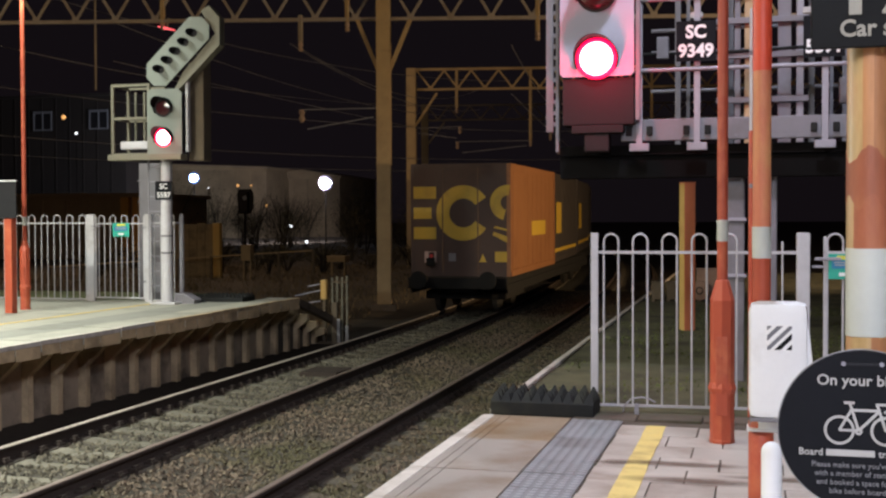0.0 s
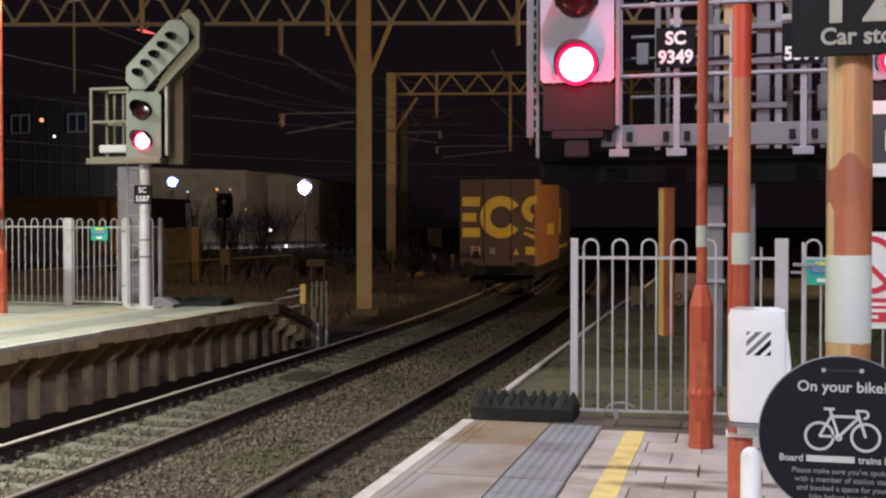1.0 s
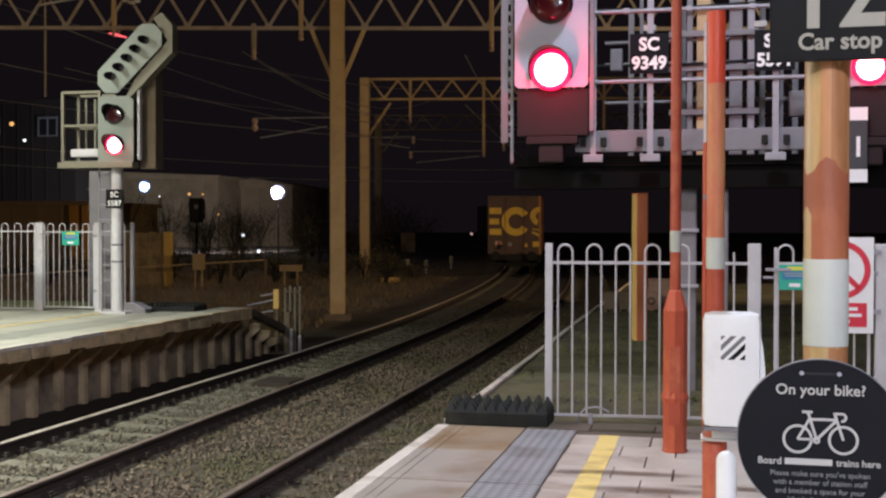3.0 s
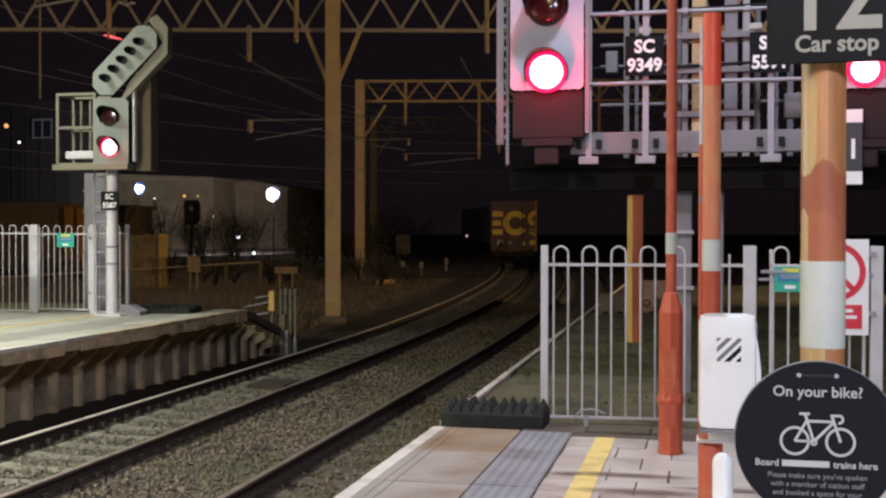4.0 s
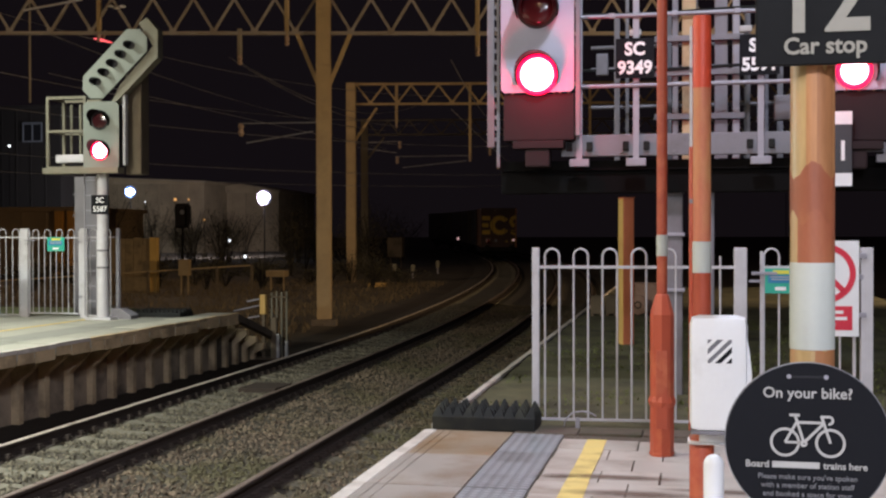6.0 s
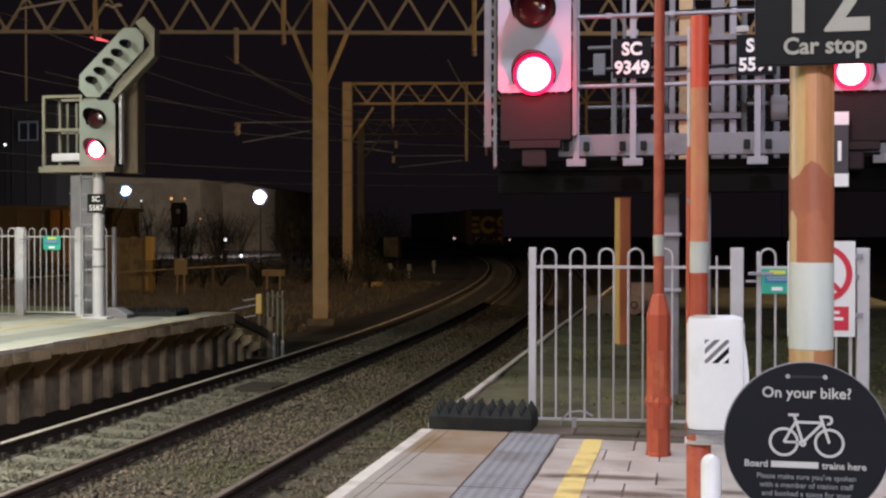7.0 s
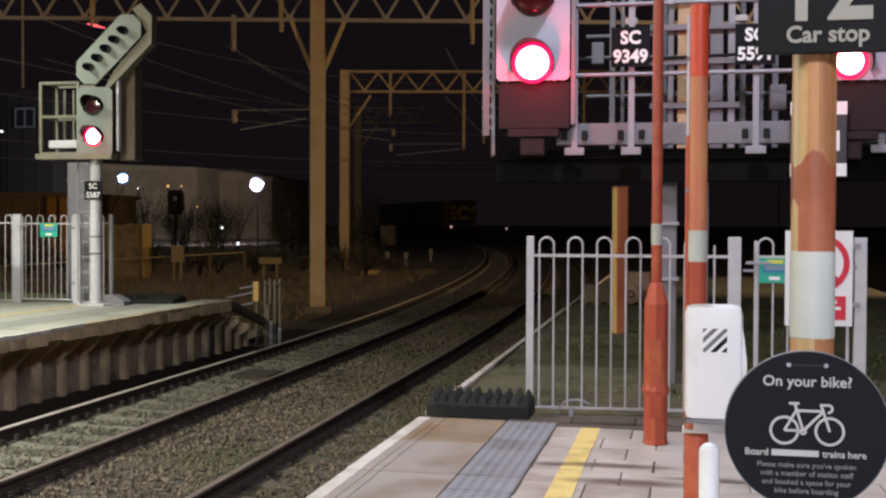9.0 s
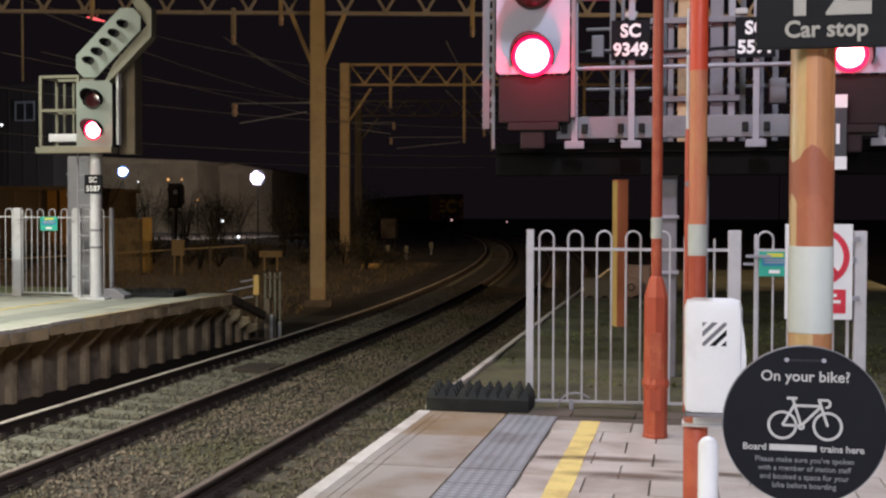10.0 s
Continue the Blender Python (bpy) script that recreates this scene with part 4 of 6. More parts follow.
def bike_sign():
    t = thing("bike_sign", "round dark sign with a bicycle emblem on the pole", "sign", pose(0.2, 2.16, 1.180))
    R = 0.1425
    disc = part("disc", lathe(bmesh.new(), [(R - 0.002, -0.006), (R, -0.004), (R, 0.004), (R - 0.002, 0.006)], 72, axis="y"), "slate", t, smooth=True)
    part("rim", annulus(bmesh.new(), 0, 0, R, R + 0.0014, -0.004, 0.007, steps=72), "letter_grey", t, "thin grey edge")
    y = -0.0072
    lettering("On your bike?", 0.0195, "letter", t, 0.0, y, 0.080, squeeze=1.0, bold=0.015)
    lettering("Board", 0.0125, "letter", t, -0.0865, y, -0.046, bold=0.015)
    part("writing_bar", box(-0.0605, 0.021, y - 0.001, y + 0.001, -0.046, -0.035), "letter", t)
    lettering("trains here", 0.0125, "letter", t, 0.065, y, -0.046, bold=0.015)
    for k, (line, w) in enumerate((("Please make sure you've spoken", 0.176), ("with a member of station staff", 0.165), ("and booked a space for your", 0.157), ("bike before boarding", 0.118))):
        lettering(line, 0.0098, "letter_grey", t, 0.0, y, -0.0665 - 0.0155 * k, squeeze=0.98)
    # bicycle emblem of rings and bars
    for x in (-0.0385, 0.0395):
        part("wheel_ring", annulus(bmesh.new(), x, 0.0, 0.0215, 0.026, y, y + 0.0014), "letter", t)
    part("crank_ring", annulus(bmesh.new(), -0.006, -0.0015, 0.0025, 0.0062, y - 0.0006, y + 0.001, steps=20), "letter", t)
    for k, (a, b, w) in enumerate((((-0.0385, 0), (-0.006, 0), 0.0042), ((-0.0385, 0), (-0.018, 0.037), 0.0042), ((-0.006, 0), (-0.0205, 0.047), 0.0046), ((-0.006, 0), (0.029, 0.036), 0.0046),
                                   ((-0.0185, 0.036), (0.0275, 0.036), 0.0046), ((0.0245, 0.047), (0.0395, 0.0), 0.0046), ((-0.031, 0.049), (-0.013, 0.049), 0.0046), ((0.0225, 0.047), (0.038, 0.047), 0.0042))):
        lift = y + 0.0007 - 0.00012 * k
        part("emblem_bar", bar(bmesh.new(), (a[0], lift, a[1]), (b[0], lift, b[1]), w, 0.0014), "letter", t)
    part("handlebar_curl", annulus(bmesh.new(), 0.037, 0.0405, 0.0045, 0.0087, y, y + 0.0014, -100, 90, 14), "letter", t)
    for x in (-0.032, 0.032):
        part("fixing_bolt", lathe(bmesh.new(), [(0.004, -0.009), (0.004, -0.006)], 10, (x, 0, 0.118), "y"), "galv", t)
    part("slot", box(-0.03, 0.03, y - 0.0004, y + 0.001, 0.1155, 0.1195), "black", t)
    part("bracket", box(-0.02, 0.06, 0.006, 0.1, -0.02, 0.02, 0.004), "galv_dull", t)
    return t


car_stop_post()
bike_sign()


# ---- signal gantry over the platform end ----
GY = 11.4


def gantry():
    t = thing("signal_gantry", "grey steel signal gantry with railed walkway", "gantry", pose(0, GY, 0))
    part("walkway_beam", box(-1.28, 4.6, -0.02, 0.06, 2.335, 2.545, 0.008), "galv_dull", t, "flat grey edge beam")
    # Deck and girder colour stands for the unlit underside of the walkway.
    part("walkway_deck", box(-1.9, 4.6, 0.062, 1.6, 2.20, 2.30, 0.01), "near_black", t, "dark underside of the walkway")
    part("lower_girder", box(-1.9, 4.6, 0.1, 0.3, 1.98, 2.2, 0.01), "near_black", t)
    for z in (3.69, 3.012):
        bm = bmesh.new()
        tube(bm, [(-1.12, -0.06, z), (4.6, -0.06, z)], 0.021, 10)
        part("handrail", bm, "galv", t, "round steel handrail", smooth=True)
    for z in (3.64, 2.98, 3.4):
        bm = bmesh.new()
        tube(bm, [(-1.12, 1.5, z), (4.6, 1.5, z)], 0.02, 8)
        part("rear_handrail", bm, "galv_dull", t, smooth=True)
    for x in (-1.10, -0.55, 0.62, 1.75, 2.9):
        up = part("stanchion", box(x - 0.03, x + 0.03, -0.05, -0.022, 2.29, 3.95, 0.004), "galv", t, "flat steel stanchion")
        part("foot_plate", box(x - 0.095, x + 0.095, -0.06, -0.022, 2.235, 2.31, 0.006), "galv", up)
        for dx in (-0.1, 0.1):
            part("bolt", box(x + dx - 0.03, x + dx + 0.03, -0.06, -0.022, 2.385, 2.475, 0.012), "rubber", up)
    for x in (-0.83, -0.27, 0.30, 0.56, 0.9, 1.45):
        part("rear_stanchion", box(x - 0.03, x + 0.03, 1.44, 1.5, 2.3, 4.0, 0.004), "galv_dull", t)
    # the column that carries it, and the tall trunking behind
    for x, w in ((-0.19, 0.16), (0.12, 0.15)):
        part("column_leg", box(x - w / 2, x + w / 2, 0.25, 0.45, -0.05, 2.0, 0.012), "galv_dull", t, "dull grey column leg")
    for z in (1.0, 1.55, 1.98, 2.08):
        part("column_band", box(-0.29, -0.09, 0.22, 0.48, z, z + 0.035, 0.006), "galv", t)
    for x, w, m in ((-0.33, 0.09, "galv_dull"), (-0.05, 0.14, "concrete"), (-0.19, 0.06, "galv_dull"), (0.27, 0.13, "galv_dull"), (0.42, 0.07, "galv")):
        part("upright_trunking", box(x - w / 2, x + w / 2, 0.75, 0.95, 2.3, 5.2, 0.008), m, t, "tall steel upright")
    for z in (2.75, 3.2, 3.55):
        part("cross_tie", box(-0.4, 0.5, 0.7, 0.75, z, z + 0.06, 0.005), "galv_dull", t)
    ladder = part("cable_rack", box(-2.02, -1.95, -0.02, 0.02, 2.44, 5.0, 0.004), "galv_dull", t, "tall grey cable rack")
    for k in range(22):
        part("rung", box(-1.95, -1.925, -0.01, 0.015, 2.5 + 0.11 * k, 2.54 + 0.11 * k), "galv_dull", ladder)
    part("rack_rail", box(-1.925, -1.895, -0.02, 0.02, 2.24, 5.0, 0.004), "galv_dull", t)
    for x in (-0.7, 0.02, 0.74, 1.2):
        part("rear_post", box(x - 0.018, x + 0.018, 1.1, 1.14, 2.3, 4.1, 0.003), "galv_dull", t)
    for z in (3.28, 3.86):
        part("cable_run", tube(bmesh.new(), [(-1.2, 0.7, z), (-0.4, 0.68, z - 0.02), (0.5, 0.7, z + 0.01), (2.5, 0.7, z)], 0.016, 6), "rubber", t, smooth=True)
    part("junction_box", box(-0.98, -0.86, 0.5, 0.6, 3.2, 3.42, 0.01), "galv_dull", t)
    part("junction_box", box(0.78, 0.94, 0.5, 0.62, 2.7, 2.95, 0.01), "galv_dull", t)
    for k in range(12):
        part("beam_bolt", box(-1.2 + 0.25 * k, -1.175 + 0.25 * k, -0.03, -0.021, 2.36, 2.385), "galv_dull", t)
    for x in (-0.78, -0.18, 0.4):
        part("rail_clip", box(x - 0.03, x + 0.03, -0.1, -0.05, 3.665, 3.715, 0.008), "galv", t)
    part("cable_bracket", box(-0.62, -0.5, -0.02, 0.05, 3.5, 3.56, 0.01), "letter", t)
    part("cable_bracket", box(0.42, 0.54, -0.02, 0.05, 3.5, 3.56, 0.01), "letter", t)
    return t


def signal_head(x, z, m_plate, label, k_lens=1.0):
    """A tall signal head with two hooded lenses; the lower one is lit red."""
    t = thing("railway_signal", label, "railway signal", pose(x, GY - 0.16, z), "gantry signals")
    bm = bmesh.new()
    c = 0.08
    prism(bm, [(-0.36 + c * 0.4, -0.17), (0.36 - c * 0.4, -0.17), (0.36, -0.17 + c * 0.4), (0.36, 1.15), (0.36 - c, 1.15 + c), (-0.36 + c, 1.15 + c), (-0.36, 1.15), (-0.36, -0.17 + c * 0.4)], 0.0, 0.012)
    part("backplate", bm, m_plate, t, "pale grey backplate")
    part("housing", box(-0.28, 0.28, 0.013, 0.2, -0.1, 1.1, 0.02), "black", t)
    part("lower_box", box(-0.34, 0.36, 0.03, 0.3, -0.64, -0.18, 0.015), "box_grey", t, "black equipment box below the plate")
    part("box_shelf", box(-0.24, 0.26, -0.02, 0.2, -0.72, -0.645, 0.01), "box_grey", t)
    part("lower_bracket", box(-0.12, 0.12, 0.0, 0.2, -0.9, -0.725, 0.02), "box_grey", t)
    for k, lz in enumerate((0.0, 0.65)):
        lens = part("lens", lathe(bmesh.new(), [(0.16 * k_lens, -0.024), (0.152 * k_lens, -0.034), (0.11 * k_lens, -0.046), (0.04, -0.052)], 32, (0, 0, lz), "y"), "red_core" if k == 0 else "lens_off", t,
                    "glowing red lens" if k == 0 else "unlit dark lens", smooth=True)
        # Round the lit lens, ring and rim glow to give its red halo.
        part("lens_ring", annulus(bmesh.new(), 0, lz, 0.161 * k_lens, 0.161 * k_lens + 0.019, -0.027, -0.001), "red_inner_halo" if k == 0 else "lens_off", lens, smooth=True)
        part("lens_rim", annulus(bmesh.new(), 0, lz, 0.161 * k_lens + 0.02, 0.161 * k_lens + 0.039, -0.024, -0.001), "red_halo" if k == 0 else "black", lens, smooth=True)
        hood = bmesh.new()
        cols = []
        for i in range(25):
            a = radians(-25 + 230 * i / 24)
            depth = 0.06 + (0.52 if k else 0.16) * max(0.0, math.sin(a)) ** 0.6
            ca, sa = math.cos(a), math.sin(a)
            cols.append([hood.verts.new((r * ca, y, lz + r * sa)) for r, y in ((0.206, 0.0), (0.206, -depth), (0.214, -depth), (0.214, 0.0))])
        for a, b in zip(cols, cols[1:]):
            for i in range(4):
                j = (i + 1) % 4
                hood.faces.new((a[i], a[j], b[j], b[i]))
        bmesh.ops.recalc_face_normals(hood, faces=hood.faces)
        part("hood", hood, "near_black", t, "black lens hood", smooth=True)
    part("side_trunk", box(0.375, 0.42, 0.0, 0.05, -0.6, 1.2, 0.004), "galv_dull", t)
    return t


def number_plate_sign(x, y, z, w, h, lines, cap, label, m=None):
    t = thing("signal_plate", label, "sign", pose(x, y, z) if m is None else m, "signal identity plates")
    part("plate", box(-w / 2, w / 2, 0, 0.008, 0, h, 0.0), "slate", t)
    for text, base in lines:
        lettering(text, cap, "letter_white", t, 0.0, -0.0016, base, squeeze=0.97, bold=0.05)
    part("bracket", box(-0.02, 0.02, 0.009, 0.07, h * 0.3, h * 0.7, 0.003), "galv_dull", t)
    return t


gantry()
signal_head(-1.50, 3.13, "grey_panel", "gantry signal showing a bright red lens")
signal_head(1.445, 3.07, "grey_panel", "second gantry signal showing a bright red lens", 0.76)
number_plate_sign(-0.56, GY - 0.09, 3.08, 0.37, 0.385, (("SC", 0.225), ("9349", 0.045)), 0.125, "black identity plate with white letters on the gantry rail")
number_plate_sign(0.605, GY - 0.09, 3.075, 0.37, 0.385, (("SC", 0.225), ("5591", 0.045)), 0.125, "black identity plate half hidden behind the pole sign")


def platform_number():
    t = thing("platform_number_sign", "black sign with white ends and a figure one", "sign", pose(1.137, GY - 0.2, 2.01))
    part("plate", box(-0.215, 0.285, 0, 0.02, 0, 0.69, 0.004), "plate_grey", t)
    for z in (0.0, 0.57):
        part("white_end", box(-0.216, 0.286, -0.003, -0.0005, z, z + 0.12), "white", t)
    lettering("1", 0.19, "letter_white", t, 0.205, -0.0015, 0.24, bold=0.02)
    part("hanger", box(-0.03, 0.03, 0.02, 0.14, 0.4, 0.5, 0.004), "galv_dull", t)
    return t


platform_number()


def marker_post():
    t = thing("marker_post", "square red-brown post standing beyond the fence", "post", pose(-0.965, 17.0, 0, 0, 0, 28))
    part("shaft", box(-0.085, 0.085, -0.085, 0.085, -0.12, 2.1, 0.012), "ochre_red", t)
    # Yellow plate puts sodium light on the left side into colour.
    part("yellow_face", box(-0.0895, -0.0855, -0.08, 0.08, -0.1, 2.09), "post_yellow", t, "side coloured as if lit by a yellow lamp")
    part("cap", box(-0.09, 0.09, -0.09, 0.09, 2.1, 2.115, 0.004), "ochre_red", t)
    return t


M["ochre_red"] = material("red_brown_post_paint", (0.60, 0.18, 0.08), 0.6, vary=0.2, scale=3, stain=0.3, stain_colour=(0.5, 0.2, 0.07))
marker_post()


def equipment_case(x, y, w, d, h, z0, mat, label):
    t = thing("equipment_case", label, "equipment case", pose(x, y, z0), "cases on the platform end")
    part("body", box(-w / 2, w / 2, -d / 2, d / 2, 0.0, h, 0.02), mat, t)
    part("lid", box(-w / 2 - 0.012, w / 2 + 0.012, -d / 2 - 0.012, d / 2 + 0.012, h, h + 0.03, 0.008), mat, t)
    for s in (-1, 1):
        part("foot", box(s * w * 0.36 - 0.03, s * w * 0.36 + 0.03, -d / 2 + 0.02, d / 2 - 0.02, -0.05, 0.0), mat, t)
    return t


equipment_case(-1.88, 23.0, 0.24, 0.25, 0.33, 0.02, "timber", "small brown wooden case on the mossy platform end")
equipment_case(-1.6, 23.05, 0.22, 0.25, 0.33, 0.02, "timber", "small brown wooden case on the mossy platform end")
equipment_case(-0.93, 23.3, 0.44, 0.3, 0.58, 0.02, "pink_case", "faded pinkish case on the mossy platform end")


def reel():
    t = thing("cable_reel", "pale round cable reel standing on the platform end", "cable reel", pose(-1.08, 23.0, 0.2))
    part("flange", lathe(bmesh.new(), [(0.17, -0.06), (0.19, -0.05), (0.19, -0.035), (0.15, -0.03)], 24, axis="y"), "pink_case", t, smooth=True)
    part("drum", lathe(bmesh.new(), [(0.12, -0.03), (0.12, 0.06)], 20, axis="y"), "rubber", t, smooth=True)
    part("rear_flange", lathe(bmesh.new(), [(0.19, 0.06), (0.19, 0.08)], 24, axis="y"), "timber", t, smooth=True)
    part("hub", annulus(bmesh.new(), 0, 0, 0.05, 0.075, -0.066, -0.0605, steps=20), "rust", t)
    return t


reel()

# ---- the far platform ----
LZ = LEFT_RISE
LEDGE = -8.46
LEND = 20.6


def far_platform():
    t = thing("platform_far", "pale far platform on a buttressed concrete wall", "platform", kind="structure")
    part("platform_surface", box(-40, LEDGE - 0.3, -30, LEND - 1.2, LZ - 0.12, LZ), "asphalt_pale", t, "pale grey-green platform surface")
    part("grey_strip", box(LEDGE - 1.30, LEDGE - 0.62, -30, LEND - 1.3, LZ - 0.01, LZ + 0.004), "grey_strip", t, "grey tactile strip")
    part("yellow_line", box(LEDGE - 2.06, LEDGE - 1.94, -30, 18.8, LZ - 0.01, LZ + 0.005), "yellow_line", t, "yellow painted safety line")
    y, i = LEND, 0
    rnd = random.Random(8)
    while y > -6:
        ln = 0.92
        drop = rnd.uniform(-0.012, 0.008)
        bm = quad_box(bmesh.new(), LEDGE, LEDGE - 0.62, y - ln + 0.01, y, LZ - 0.13 + drop, LZ + 0.006 + drop * 0.5)
        bmesh.ops.recalc_face_normals(bm, faces=bm.faces)
        part("coping_slab", bm, "asphalt_pale", t)
        part("white_edge", box(LEDGE - 0.09, LEDGE + 0.012, y - ln + 0.012, y, LZ - 0.045 + drop, LZ + 0.011 + drop * 0.5, 0.008), "nosing" if i > 5 else "concrete", t, "worn white edge" if i > 5 else "rusty brown worn edge")
        bm = bmesh.new()
        quad_box(bm, LEDGE - 0.45, LEDGE + 0.01, y - ln * 0.55, y - 0.02, LZ - 0.20 + drop, LZ - 0.047 + drop, 0.01)
        quad_box(bm, LEDGE - 0.45, LEDGE + 0.006, y - ln + 0.02, y - ln * 0.57, LZ - 0.18 + drop * 2, LZ - 0.047 + drop, 0.01)
        part("corbel_course", bm, "concrete", t, "stained concrete corbel")
        y -= ln
        i += 1
    # Fins, panels and back wall are darker the deeper they lie.
    part("back_wall", box(LEDGE - 1.0, LEDGE - 0.78, -30, LEND, -1.1, LZ - 0.13), "concrete_dark", t, "dark recessed platform wall")
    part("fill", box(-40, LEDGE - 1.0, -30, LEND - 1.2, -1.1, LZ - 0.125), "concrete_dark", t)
    y, i = LEND - 0.2, 0
    while y > 2:
        bm = bmesh.new()
        a = [(LEDGE - 0.80, -1.08), (LEDGE - 0.39, -1.08), (LEDGE - 0.39, -0.40 - 0.03 * math.sin(i * 1.9)), (LEDGE - 0.10, -0.12), (LEDGE - 0.10, LZ - 0.18), (LEDGE - 0.80, LZ - 0.18)]
        v0 = [bm.verts.new((p, y - 0.055, q)) for p, q in a]
        v1 = [bm.verts.new((p, y + 0.055, q)) for p, q in a]
        for k in range(6):
            bm.faces.new((v0[k], v0[(k + 1) % 6], v1[(k + 1) % 6], v1[k]))
        bm.faces.new(v0[::-1])
        bm.faces.new(v1)
        bmesh.ops.recalc_face_normals(bm, faces=bm.faces)
        part("buttress", bm, "concrete", t, "" if i else "tan concrete fin under the platform edge")
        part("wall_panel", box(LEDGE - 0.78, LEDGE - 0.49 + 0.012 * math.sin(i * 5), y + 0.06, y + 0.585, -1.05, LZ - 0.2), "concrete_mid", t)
        y -= 0.645
        i += 1
    # the ramp down at the end
    bm = bmesh.new()
    prof = [(LEND, -1.1), (LEND + 2.6, -1.1), (LEND + 2.6, -1.0), (LEND, LZ - 0.05)]
    v0 = [bm.verts.new((-9.9, p, q)) for p, q in prof]
    v1 = [bm.verts.new((LEDGE - 0.45, p, q)) for p, q in prof]
    for k in range(4):
        bm.faces.new((v0[k], v0[(k + 1) % 4], v1[(k + 1) % 4], v1[k]))
    bm.faces.new(v0[::-1])
    bm.faces.new(v1)
    bmesh.ops.recalc_face_normals(bm, faces=bm.faces)
    part("end_ramp", bm, "concrete_dark", t, "dark sloping ramp at the platform end")
    bm = bmesh.new()
    bar(bm, (LEDGE - 0.06, LEND - 0.05, LZ - 0.07), (LEDGE - 0.1, LEND + 2.95, -0.74), 0.16, 0.13)
    part("ramp_beam", bm, "concrete_dark", t, "dark edge beam of the ramp")
    for k, (dy, top) in enumerate(((0.3, -0.12), (0.8, -0.28), (1.3, -0.46), (1.75, -0.64))):
        a = [(LEDGE - 0.7, -1.08), (LEDGE - 0.36, -1.08), (LEDGE - 0.36, top - 0.34 + 0.05 * k), (LEDGE - 0.14, top - 0.1), (LEDGE - 0.16, top), (LEDGE - 0.7, top + 0.04)]
        part("end_fin", prism(bmesh.new(), a, LEND + dy - 0.06, LEND + dy + 0.06), "concrete", t, "tan fin on the sloping end")
    part("rear_bank", box(-40, -10.6, LEND - 1.2, LEND + 1.6, -1.1, LZ - 0.04), "grass_bank", t, "grassy strip behind the fence")
    return t


far_platform()
FENCE_L = pose(-13.535, 18.95, LZ, 0, 0, 0)
bow_fence(3.6, 1.60, FENCE_L, "pale grey bow-top fence on the far platform", gap=0.135,
          posts=[(-1.2, -1.12), (1.52, 1.68), (2.72, 2.86), (3.43, 3.49)], gates=(1.68,))
bow_gate(1.02, 1.59, FENCE_L @ pose(1.69, 0, 0), "closed bow-top gate on the far platform", (0.38, 1.20, 0.34, 0.25))
trespass_guard(-9.9, -9.0, 19.2, 19.75, LZ, 0.16)


def signal_base():
    t = thing("cable_box", "low white concrete cable box beside the signal", "cable box", pose(-9.95, 18.8, LZ))
    part("body", prism(bmesh.new(), [(-0.12, 0), (0.26, 0), (0.26, 0.06), (0.05, 0.17), (-0.12, 0.17)], -0.13, 0.13), "galv_dull", t)
    part("lid", prism(bmesh.new(), [(-0.13, 0.171), (0.05, 0.171), (0.27, 0.061), (0.27, 0.075), (0.055, 0.186), (-0.13, 0.186)], -0.14, 0.14), "galv", t)
    return t


signal_base()


